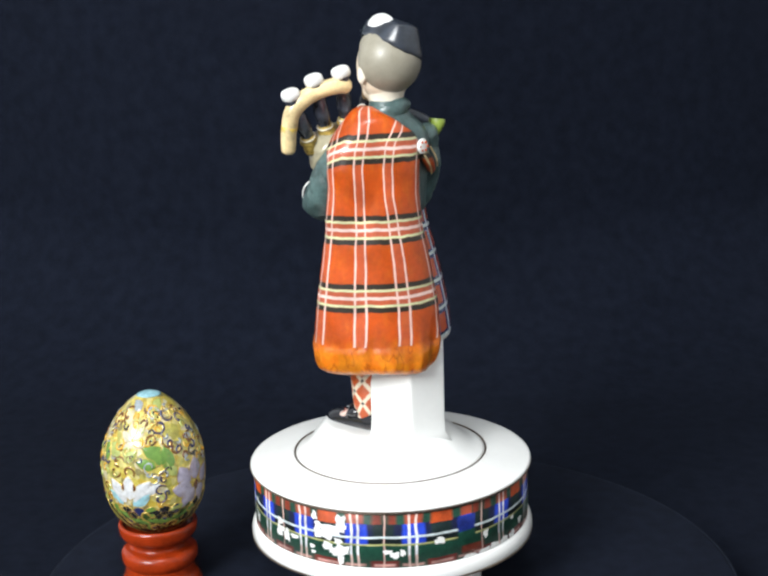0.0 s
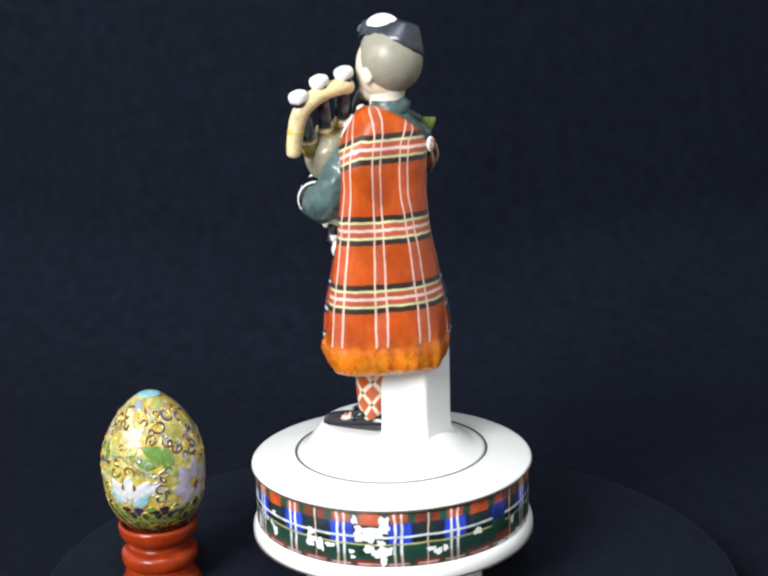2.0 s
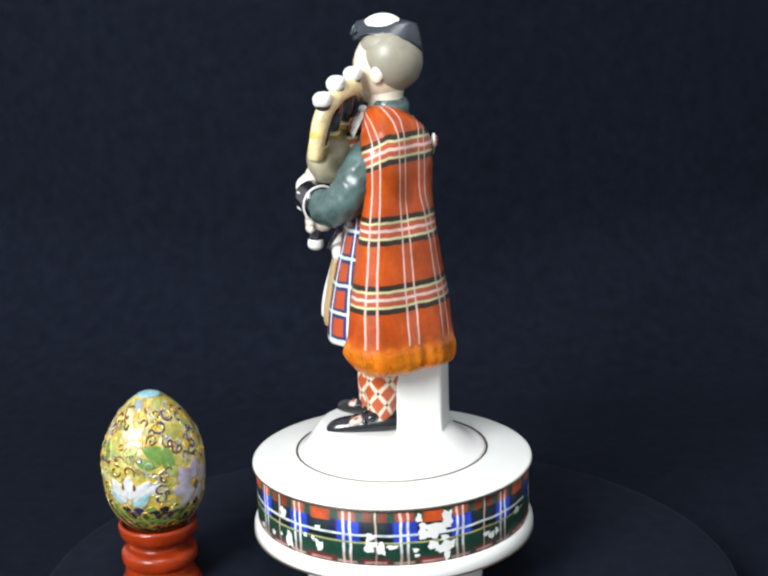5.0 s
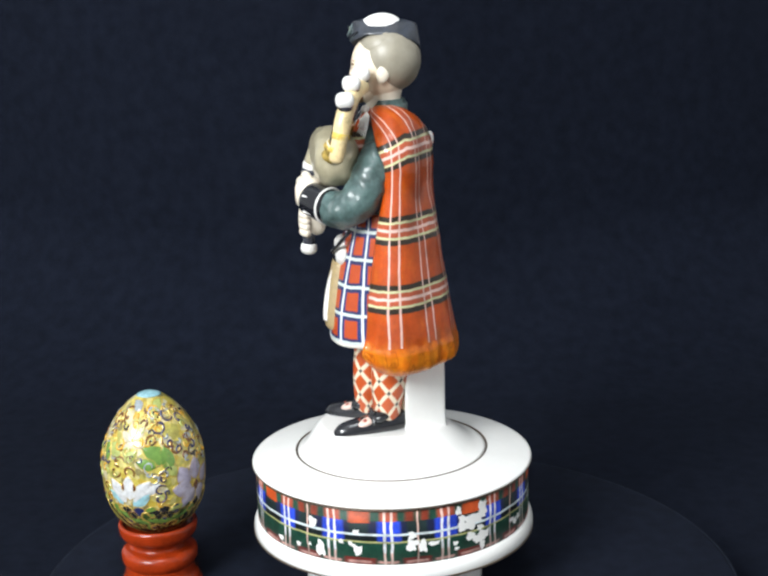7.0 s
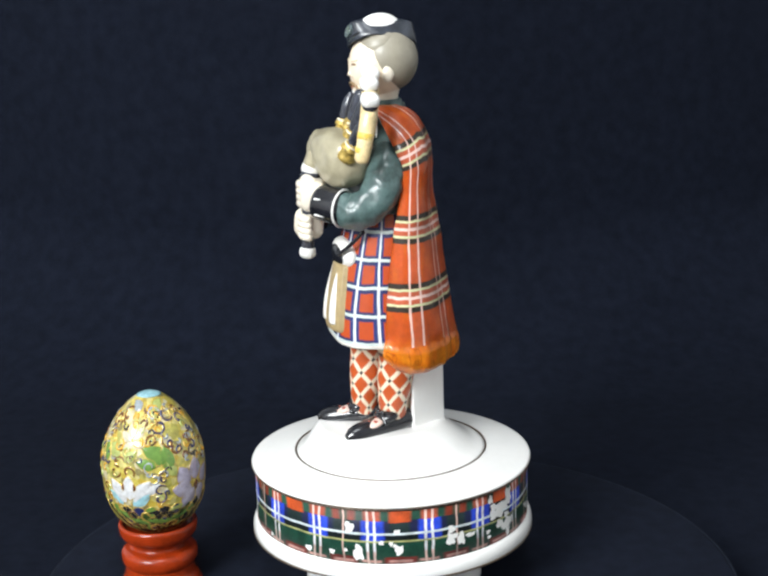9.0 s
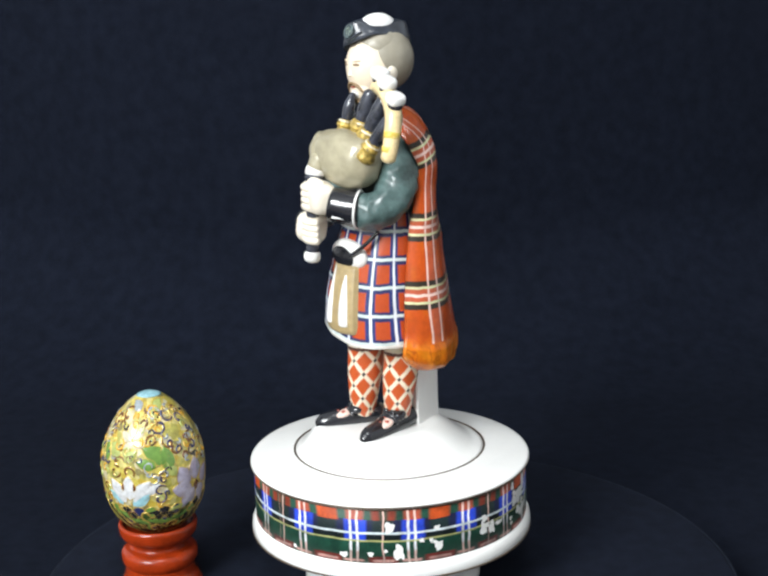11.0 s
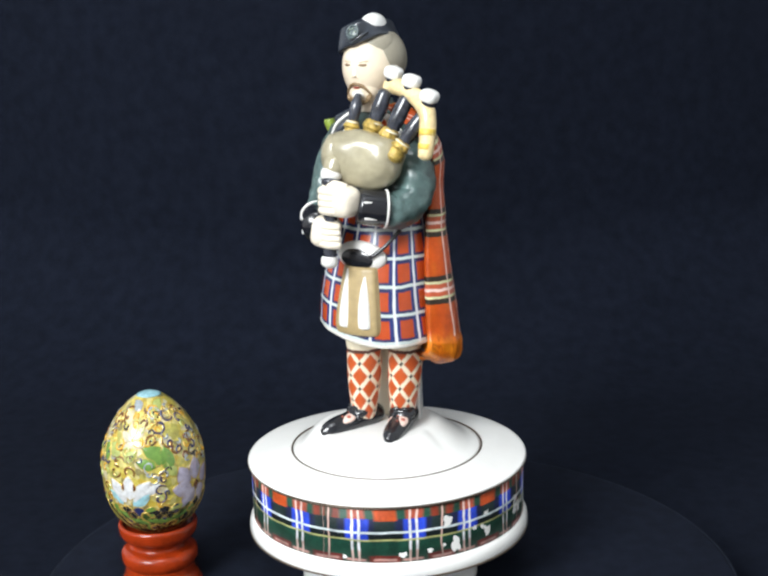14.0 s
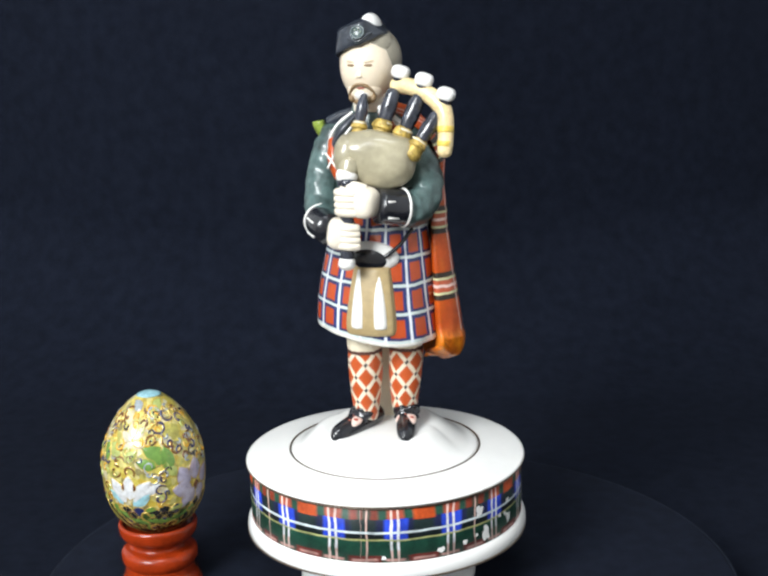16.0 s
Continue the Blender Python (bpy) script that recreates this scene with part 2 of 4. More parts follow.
# ---- mesh tools ----
def rigid(name, bm, mat, parent=None, label=""):
    """Links a bmesh as one smooth mesh object, under a thing where one is given."""
    me = bpy.data.meshes.new(name)
    bmesh.ops.recalc_face_normals(bm, faces=bm.faces[:])
    for f in bm.faces:
        f.smooth = True
    bm.to_mesh(me)
    bm.free()
    me.materials.append(mat)
    ob = new(name, me)
    if parent:
        ob.parent = parent
    return tagged(ob, label)


def lathe(profile, seg=96, z_of=None):
    """A turned body; profile: (radius, z) in metres from the bottom up, closed at both ends where the radius is 0."""
    bm = bmesh.new()
    uv = bm.loops.layers.uv.new("UVMap")
    rings = []
    for r, z in profile:
        if r < 1e-6:
            rings.append([bm.verts.new((0, 0, z))])
        else:
            rings.append([bm.verts.new((r * math.cos(2 * math.pi * i / seg), r * math.sin(2 * math.pi * i / seg), z)) for i in range(seg)])
    for a, b in zip(rings, rings[1:]):
        for i in range(seg):
            j = (i + 1) % seg
            vs = [a[i % len(a)], a[j % len(a)], b[j % len(b)], b[i % len(b)]]
            us = [i, i + 1, i + 1, i]
            keep = []
            for v, u in zip(vs, us):
                if v not in [k[0] for k in keep]:
                    keep.append((v, u))
            if len(keep) > 2:
                f = bm.faces.new([k[0] for k in keep])
                for lp, (v, u) in zip(f.loops, keep):
                    lp[uv].uv = (u * 3.6 / seg, v.co.z * 10)
    return bm


def smooth_profile(points, n=5):
    """Rounds a profile with a Catmull-Rom curve."""
    out = []
    pts = [points[0], *points, points[-1]]
    for k in range(1, len(pts) - 2):
        p0, p1, p2, p3 = (Vector(pts[k + d]) for d in (-1, 0, 1, 2))
        for i in range(n):
            t = i / n
            out.append(tuple(0.5 * ((2 * p1) + (p2 - p0) * t + (2 * p0 - 5 * p1 + 4 * p2 - p3) * t * t + (3 * p1 - p0 - 3 * p2 + p3) * t ** 3)))
    out.append(tuple(points[-1]))
    return out


class Sculpture:
    """One mesh with several glazes. All in millimetres; faces carry u = degrees / 100, v = height / 100."""

    def __init__(self):
        self.bm = bmesh.new()
        self.uv = self.bm.loops.layers.uv.new("UVMap")
        self.mats = []

    def slot(self, m):
        if m not in self.mats:
            self.mats.append(m)
        return self.mats.index(m)

    def grid(self, rows, m, wrap=True, caps=True, uvs=None):
        """rows of points; joined row to row, and round each row where wrap."""
        k = self.slot(m)
        vs = [[self.bm.verts.new(Vector(p) / 1000) for p in row] for row in rows]
        n = len(rows[0])
        for a in range(len(rows) - 1):
            for i in range(n if wrap else n - 1):
                j = (i + 1) % n
                try:
                    f = self.bm.faces.new((vs[a][i], vs[a][j], vs[a + 1][j], vs[a + 1][i]))
                except ValueError:
                    continue
                f.material_index, f.smooth = k, True
                for lp, (r, c) in zip(f.loops, ((a, i), (a, i + 1), (a + 1, i + 1), (a + 1, i))):
                    if uvs:
                        lp[self.uv].uv = Vector(uvs(r, c)) / 100
                    else:
                        lp[self.uv].uv = (3.6 * c / n, rows[r][c % n][2] / 100)
        if caps and wrap:
            for row in (vs[0], vs[-1]):
                f = self.bm.faces.new(row)
                f.material_index, f.smooth = k, True
        return vs

    def loft(self, slices, m, seg=48, ripple=None):
        """slices: (z, cx, cy, a, b) ellipses from the bottom up, smoothed."""
        sl = smooth_many(slices, 4)
        rows = []
        for z, cx, cy, a, b in sl:
            row = []
            for i in range(seg):
                t = 2 * math.pi * i / seg
                g = 1 + (ripple(t, z) if ripple else 0)
                row.append((cx + a * g * math.cos(t), cy + b * g * math.sin(t), z))
            rows.append(row)
        self.grid(rows, m)

    def ball(self, c, axes, m, turn=(0, 0, 0), seg=28, rings=16, ripple=None, power=1.0):
        e = Euler([radians(a) for a in turn]).to_matrix()
        rows = []
        for k in range(rings + 1):
            ph = -math.pi / 2 + math.pi * (0.004 + 0.992 * k / rings)
            row = []
            for i in range(seg):
                t = 2 * math.pi * i / seg
                d = Vector((math.cos(ph) * math.cos(t), math.cos(ph) * math.sin(t), math.sin(ph)))
                if power != 1.0:
                    d = Vector([math.copysign(abs(x) ** power, x) for x in d])
                if ripple:
                    d *= 1 + ripple(d)
                row.append(tuple(Vector(c) + e @ Vector((d.x * axes[0], d.y * axes[1], d.z * axes[2]))))
            rows.append(row)
        self.grid(rows, m)

    def tube(self, path, m, seg=20, n=6, flat=1.0, round_ends=True, creased=0.0):
        """path: (x, y, z, radius); a smooth tube along it."""
        pts = smooth_many(path, n)
        rows, up = [], None
        for k, p in enumerate(pts):
            a, b = Vector(pts[max(k - 1, 0)][:3]), Vector(pts[min(k + 1, len(pts) - 1)][:3])
            d = (b - a).normalized()
            if up is None:
                up = d.orthogonal().normalized()
            side = d.cross(up).normalized()
            up = side.cross(d).normalized()
            rows.append((Vector(p[:3]), d, side, up, p[3]))
        if round_ends:
            first, last = rows[0], rows[-1]
            head = [(first[0] - first[1] * first[4] * 0.6 * h, *first[1:4], first[4] * w) for h, w in ((1.0, 0.25), (0.8, 0.6), (0.4, 0.9))]
            tail = [(last[0] + last[1] * last[4] * 0.6 * h, *last[1:4], last[4] * w) for h, w in ((0.4, 0.9), (0.8, 0.6), (1.0, 0.25))]
            rows = head + rows + tail
        out = []
        for c, d, s, u, r in rows:
            ring = []
            for i in range(seg):
                w = s * math.cos(2 * math.pi * i / seg) + u * math.sin(2 * math.pi * i / seg) * flat
                g = 1 + creased * (noise.noise((c + w * r) * 0.16) + 0.7 * noise.noise((c + w * r) * 0.35))
                ring.append(tuple(c + w * r * g))
            out.append(ring)
        self.grid(out, m)

    def hoop(self, c, axis, radius, r, m, seg=28):
        """A thin ring of braid round an axis."""
        d = Vector(axis).normalized()
        u = d.orthogonal().normalized()
        w = d.cross(u)
        rows = []
        for i in range(seg):
            t = 2 * math.pi * i / seg
            o = u * math.cos(t) + w * math.sin(t)
            rows.append([tuple(Vector(c) + o * (radius + r * math.cos(k * 1.0472)) + d * r * math.sin(k * 1.0472)) for k in range(6)])
        self.grid(rows + rows[:1], m, True, False)

    def prism(self, outline, z0, z1, m, spread=0.0, n=8):
        """A post with a rounded outline, wider at its foot."""
        rows = []
        c = sum((Vector(p) for p in outline), Vector((0, 0))) / len(outline)
        loop = []
        k = len(outline)
        for i in range(k):
            p0, p1, p2 = Vector(outline[i - 1]), Vector(outline[i]), Vector(outline[(i + 1) % k])
            q0, q1 = p1 + (p0 - p1).normalized() * 1.6, p1 + (p2 - p1).normalized() * 1.6
            for s in (0.0, 0.25, 0.5, 0.75, 1.0):
                loop.append(q0 * (1 - s) ** 2 + p1 * 2 * s * (1 - s) + q1 * s * s)
        for j in range(n + 1):
            h = j / n
            z = z0 + (z1 - z0) * h
            g = 1 + spread * max(0.0, 1 - (z - z0) / 10.0) ** 2.2
            rows.append([tuple((*(c + (p - c) * g), z)) for p in loop])
        self.grid(rows, m)

    def object(self, name):
        me = bpy.data.meshes.new(name)
        bmesh.ops.recalc_face_normals(self.bm, faces=self.bm.faces[:])
        self.bm.to_mesh(me)
        self.bm.free()
        for m in self.mats:
            me.materials.append(m)
        return new(name, me)


def smooth_many(points, n):
    out = []
    pts = [points[0], *points, points[-1]]
    for k in range(1, len(pts) - 2):
        p0, p1, p2, p3 = (np.array(pts[k + d], float) for d in (-1, 0, 1, 2))
        for i in range(n):
            t = i / n
            out.append(tuple(0.5 * ((2 * p1) + (p2 - p0) * t + (2 * p0 - 5 * p1 + 4 * p2 - p3) * t * t + (3 * p1 - p0 - 3 * p2 + p3) * t ** 3)))
    out.append(tuple(float(x) for x in points[-1]))
    return out


def between(table, x):
    """The row of numbers at x in a table of (x, ...) rows."""
    xs = [r[0] for r in table]
    return [float(np.interp(x, xs, [r[k] for r in table])) for k in range(1, len(table[0]))]


# ---- the room ----
def box(name, x0, x1, y0, y1, z0, z1, mat, label=""):
    bm = bmesh.new()
    bmesh.ops.create_cube(bm, size=1)
    for v in bm.verts:
        v.co = Vector(((x0 + x1) / 2 + v.co.x * (x1 - x0), (y0 + y1) / 2 + v.co.y * (y1 - y0), (z0 + z1) / 2 + v.co.z * (z1 - z0)))
    me = bpy.data.meshes.new(name)
    bm.to_mesh(me)
    bm.free()
    me.materials.append(mat)
    return tagged(new(name, me), label, kind="structure")


box("floor", -2.1, 1.5, -2.0, 1.4, -0.90, -0.80, m_floor, "pale wooden floor of the room")
box("ceiling", -2.1, 1.5, -2.0, 1.4, 2.20, 2.26, m_wall, "plain white ceiling")
box("wall_north", -2.1, 1.5, 1.2, 1.3, -0.80, 2.20, m_wall, "plain white wall")
box("wall_west", -2.1, -2.0, -1.8, 1.2, -0.80, 2.20, m_wall, "plain white wall")
box("wall_east", 1.4, 1.5, -1.8, 1.2, -0.80, 2.20, m_wall, "plain white wall")


def south_wall():
    """The wall with the window opening through which the daylight falls."""
    bm = bmesh.new()
    xs, zs = (-2.1, -1.72, -0.68, 1.5), (-0.80, 0.84, 1.88, 2.20)
    for i in range(3):
        for j in range(3):
            if i == 1 and j == 1:
                continue
            r = bmesh.ops.create_cube(bm, size=1)
            for v in r["verts"]:
                v.co = Vector(((xs[i] + xs[i + 1]) / 2 + v.co.x * (xs[i + 1] - xs[i]), -1.85 + v.co.y * 0.1, (zs[j] + zs[j + 1]) / 2 + v.co.z * (zs[j + 1] - zs[j])))
    bmesh.ops.remove_doubles(bm, verts=bm.verts[:], dist=1e-5)
    me = bpy.data.meshes.new("wall_south")
    bm.to_mesh(me)
    bm.free()
    me.materials.append(m_wall)
    tagged(new("wall_south", me), "white wall with an open window", kind="structure")


south_wall()
box("tabletop", -0.9, 0.9, -0.42, 0.62, -0.14, -0.086, m_floor, "wooden tabletop under black cloth")


def black_cloth():
    """Cloth over the table that rises behind as a backdrop, with soft folds."""
    bm = bmesh.new()
    nx, ny = 120, 110
    rows = []
    for j in range(ny + 1):
        s = j / ny * 1.75
        if s < 0.70:
            y, z, up = -0.40 + s, -0.0835, 0.0
        elif s < 0.70 + 0.157:
            a = (s - 0.70) / 0.10
            y, z, up = 0.30 + 0.10 * math.sin(a), -0.0835 + 0.10 * (1 - math.cos(a)), a / 1.57
        else:
            y, z, up = 0.40, 0.0165 + s - 0.857, 1.0
        row = []
        for i in range(nx + 1):
            x = -0.85 + 1.7 * i / nx
            w = noise.noise(Vector((x * 3.2, s * 0.9, 0.3))) * 0.018 + noise.noise(Vector((x * 9, s * 2.5, 4.1))) * 0.005
            fold = 0.002 * abs(noise.noise(Vector((x * 7, y * 7, 9.0))))
            # added bend: turns the cloth's right away from the window to darken it
            row.append(bm.verts.new((x, y + (w + (0.95 * x * x if x < 0 else 0.4 * x * x + 0.18 * x)) * up, z + fold * (1 - up))))
        rows.append(row)
    for a, b in zip(rows, rows[1:]):
        for i in range(nx):
            bm.faces.new((a[i], a[i + 1], b[i + 1], b[i]))
    ob = rigid("backdrop", bm, m_velvet)
    tagged(ob, "black cloth backdrop draped over the table", kind="structure")


black_cloth()
R = 0.162
plat = rigid("round_platform", lathe([(0, TABLE - 0.0225), (R - 0.001, TABLE - 0.0225), (R, TABLE - 0.021), (R, TABLE - 0.0016), (R - 0.0006, TABLE - 0.0005),
                                     (R - 0.002, TABLE), (R * 0.6, TABLE), (0, TABLE)], 160), m_platform)
# thin added ring: the highlight on the platform's edge, put into the colour
lit_edge = rigid("edge_highlight", lathe([(R + 0.0007 * math.cos(a), TABLE - 0.0012 + 0.0007 * math.sin(a)) for a in np.linspace(0, 2 * math.pi, 9)], 160), m_edge, plat, "paler edge, its highlight put into the colour")
tagged(plat, "round black display platform on black cloth", "display stand")


# ---- the musical base ----
def musical_base():
    base = tagged(new("musical_base"), "round white porcelain musical base with a worn tartan band", "music box")
    mm = lambda pts: [(r / 1000, z / 1000) for r, z in pts]
    body = smooth_profile(mm([(0, -33.0), (38, -33.0), (50, -33.6), (60.5, -34.3), (63.2, -34.3), (64.5, -33.4), (64.9, -31.8), (64.7, -29.6), (63.8, -27.6), (62.8, -26.8)]), 3)
    body += mm([(62.4, -26.5), (62.4, -2.0)])
    body += smooth_profile(mm([(63.0, -1.9), (63.9, -1.5), (64.25, -0.8), (64.2, -0.1), (63.7, 0.35), (62.2, 0.75), (56, 1.8), (48, 3.0), (44.4, 3.6), (44.0, 3.3), (43.9, 1.5), (0, 1.5)]), 3)
    rigid("body", lathe(body, 160), m_porcelain, base)
    band = rigid("band", lathe(mm([(62.5, -26.6), (62.9, -26.4), (62.9, -2.1), (62.5, -1.95)]), 240), m_band, base, "red, green and blue tartan band with bare patches")
    for r, z in ((63.2, -2.05), (64.1, -0.95), (64.6, -33.6), (62.9, -34.6), (43.85, 3.62)):
        rigid("gilt_line", lathe([((r + 0.42 * math.cos(a)) / 1000, (z + 0.38 * math.sin(a)) / 1000) for a in np.linspace(0, 2 * math.pi, 9)], 140), m_goldline, base, "thin worn gilt line")
    foot = mm([(0, -60), (40.5, -60), (41.2, -59.2), (40.4, -57.5), (39, -54), (38.6, -40), (39.2, -35), (39.2, -33.2), (0, -33.2)])
    rigid("foot", lathe(foot, 96), m_porcelain, base)
    rnd = random.Random(5)
    # azimuth, height, half width and half height of each bare patch, in degrees and millimetres
    patches = [(-75.3, -24.4, 0.9, 0.8), (-52.4, -23.1, 1.7, 1.1), (-41.6, -22.4, 1.1, 1.0), (-35.7, -20.9, 0.7, 0.7), (-34.2, -10.3, 1.8, 2.3), (-30.6, -21.7, 1.9, 3.2), (-21.6, -16.9, 1.0, 0.9), (-17.8, -17.2, 0.8, 0.9),
               (-16.4, -18.2, 0.9, 0.7), (-14.8, -20.2, 1.7, 2.0), (-15.4, -11.9, 1.2, 1.0), (5.9, -18.2, 1.8, 2.5), (6.3, -13.6, 1.5, 1.6), (8.1, -16.8, 1.1, 1.1), (10.6, -18.8, 1.7, 2.7), (14.9, -18.0, 2.3, 0.9),
               (23.9, -19.9, 1.2, 0.9), (24.4, -22.4, 1.0, 0.7), (25.5, -5.6, 1.2, 1.8), (26.9, -9.7, 1.6, 1.8), (27.2, -13.0, 2.3, 2.0), (30.9, -18.4, 2.3, 1.6), (31.2, -13.5, 2.1, 1.8), (32.6, -10.6, 5.2, 2.0)]
    patches += [(34.3, -20.3, 2.7, 1.6), (35.5, -15.6, 1.7, 1.1), (36.5, -24.0, 1.3, 2.0), (36.8, -6.2, 2.1, 2.6), (37.0, -9.5, 1.9, 1.8), (37.2, -19.4, 2.8, 2.2), (55.0, -19.2, 1.8, 0.9), (57.8, -20.7, 1.8, 1.4),
                (60.8, -19.8, 1.1, 1.4), (75.5, -16.0, 2.2, 1.4), (88.6, -25.9, 3.3, 0.7), (96.0, -25.8, 2.9, 1.0), (96.6, -18.2, 1.3, 1.7), (101.6, -25.6, 2.9, 1.4), (107.9, -25.4, 2.7, 1.4), (113.8, -17.2, 1.4, 0.9), (113.7, -25.2, 2.3, 1.6), (121.0, -21.4, 1.6, 1.4)]
    for layer, (a, z, w, h) in enumerate(patches):
        bm = bmesh.new()
        ph = rnd.random() * 6
        pts = []
        for i in range(30):
            t = 2 * math.pi * i / 30
            g = 1.06 + 0.16 * math.sin(3 * t + 2.3 * ph) + 0.13 * math.sin(5 * t + 4.1 * ph) + 0.22 * (rnd.random() - 0.5)
            c, sn = math.cos(t), math.sin(t)
            pts.append((w * g * math.copysign(abs(c) ** 0.75, c), h * g * math.copysign(abs(sn) ** 0.75, sn)))

        def on(x, y, lift):
            b = radians(a) + x / 62.9
            zz = min(max(z + y, -26.3), -2.4)
            return bm.verts.new((lift * math.cos(b) / 1000, lift * math.sin(b) / 1000, zz / 1000))
        lift = 62.94 + 0.004 * (layer % 12)
        mid = on(0, 0, lift + 0.02)
        ring = [on(x, y, lift) for x, y in pts]
        for i in range(30):
            bm.faces.new((mid, ring[i], ring[(i + 1) % 30]))
        rigid("bare_patch", bm, m_porcelain, band, "bare white patch where the print has worn off")
    return base


base_thing = musical_base()


# ---- the porcelain piper ----
CAPE = [(46.2, 5.0, 1.5, 23.5, 24.6), (46.8, 5.2, 1.4, 26.0, 27.2), (48.5, 5.3, 1.2, 27.8, 28.6), (52, 5.0, 1.0, 29.2, 29.4), (58, 4.2, 1.3, 30.4, 28.8), (64, 3.2, 1.6, 30.8, 27.8), (76, 2.6, 1.4, 30.0, 26.4),
        (94, 3.2, 1.8, 27.0, 23.0), (109.5, 4.8, 2.6, 23.6, 20.6), (124, 6.0, 3.6, 23.2, 18.9), (136, 6.2, 4.2, 24.0, 18.7), (144.5, 4.8, 3.8, 23.9, 18.7), (150.5, 3.0, 4.0, 21.9, 15.9),
        (156, 3.4, 3.4, 16.0, 11.6), (159.5, 5.2, 1.8, 10.0, 8.4), (161.2, 6.4, 0.6, 4.0, 4.0)]


def plaid_cape(s):
    """The plaid that hangs from one shoulder to the calves: a shell with thickness over the back."""
    zs = [46.2 + (161.2 - 46.2) * (k / 80) for k in range(81)]
    n = 60
    outer, inner, tag = [], [], []
    for z in zs:
        cx, cy, a, b = between(CAPE, z)
        lo = float(np.interp(z, [46, 60, 90, 113, 130, 138, 146, 152, 157, 161], [-26, -26, -23, -19, -14, -14, -24, -36, -53, -76]))
        hi = float(np.interp(z, [46, 60, 85, 122, 144, 150, 156, 161], [124, 124, 121, 126, 124, 113, 96, 76]))
        po, pi, tg = [], [], []
        for i in range(n + 1):
            d = lo + (hi - lo) * i / n
            t = radians(d)
            fold = max(0.0, min(1.0, (72 - z) / 22))
            r = 1 + fold * (0.014 * math.sin(d * 0.21 + 1.0) + 0.010 * math.sin(d * 0.53 + z * 0.05) + 0.05 * noise.noise(Vector((d * 0.08, z * 0.05, 2.0))))
            q = max(0.0, min(1.0, (59.5 + 2.0 * noise.noise(Vector((d * 0.12, 1.0, 5.0))) - z) / 1.6))
            r += 0.020 * q * q * (3 - 2 * q)
            r += 0.006 * noise.noise(Vector((d * 0.03, z * 0.03, 7.0)))
            r -= 0.13 * math.exp(-((d - 56) / 36) ** 2) * max(0.0, min(1.0, (z - 104) / 18, (160 - z) / 8))
            r -= 0.10 * math.exp(-((d - 62) / 30) ** 2) * max(0.0, min(1.0, (z - 116) / 12, (156 - z) / 10))
            r += (0.09 * math.exp(-((d - 2) / 20) ** 2) - 0.06 * math.exp(-((d - 46) / 20) ** 2)) * max(0.0, min(1.0, (128 - z) / 14))
            dip = -1.0 * math.sin(radians(d - 20) * 1.6) * max(0.0, min(1.0, (64 - z) / 18))
            dip += 2.4 * math.exp(-((d - 62) / 32) ** 2) * max(0.0, min(1.0, (64 - z) / 16))
            edge = min(i, n - i) / 7.0
            thick = float(np.interp(z, [46, 60, 100, 130, 161], [9.0, 9.0, 7.0, 3.5, 3.0])) * (0.45 + 0.55 * math.sin(min(1.0, edge) * math.pi / 2))
            c, sn = math.cos(t), math.sin(t)
            drop = 0.0 if edge >= 1 else (1 - edge) ** 2 * 0.05
            dip += 6.0 * (1 - min(1.0, min(i, n - i) / 9.0)) ** 2 * max(0.0, min(1.0, (64 - z) / 16))
            po.append((cx + a * (r - drop) * c, cy + b * (r - drop) * sn, z + dip))
            pi.append((cx + (a - thick) * r * c, cy + (b - thick) * r * sn, z + dip))
            tg.append((42 + (d - 42) * (1 - 0.72 * max(0.0, min(1.0, (z - 146) / 15)) ** 1.3), z + 0.13 * max(0.0, 18 - d) * max(0.0, min(1.0, (z - 122) / 16))))
        outer.append(po)
        inner.append(pi)
        tag.append(tg)
    rows = [o + i[::-1] for o, i in zip(outer, inner)]
    m = 2 * (n + 1)
    s.grid(rows, m_cape, True, True, lambda r, c: tag[r][c % m] if c % m <= n else tag[r][m - 1 - c % m])


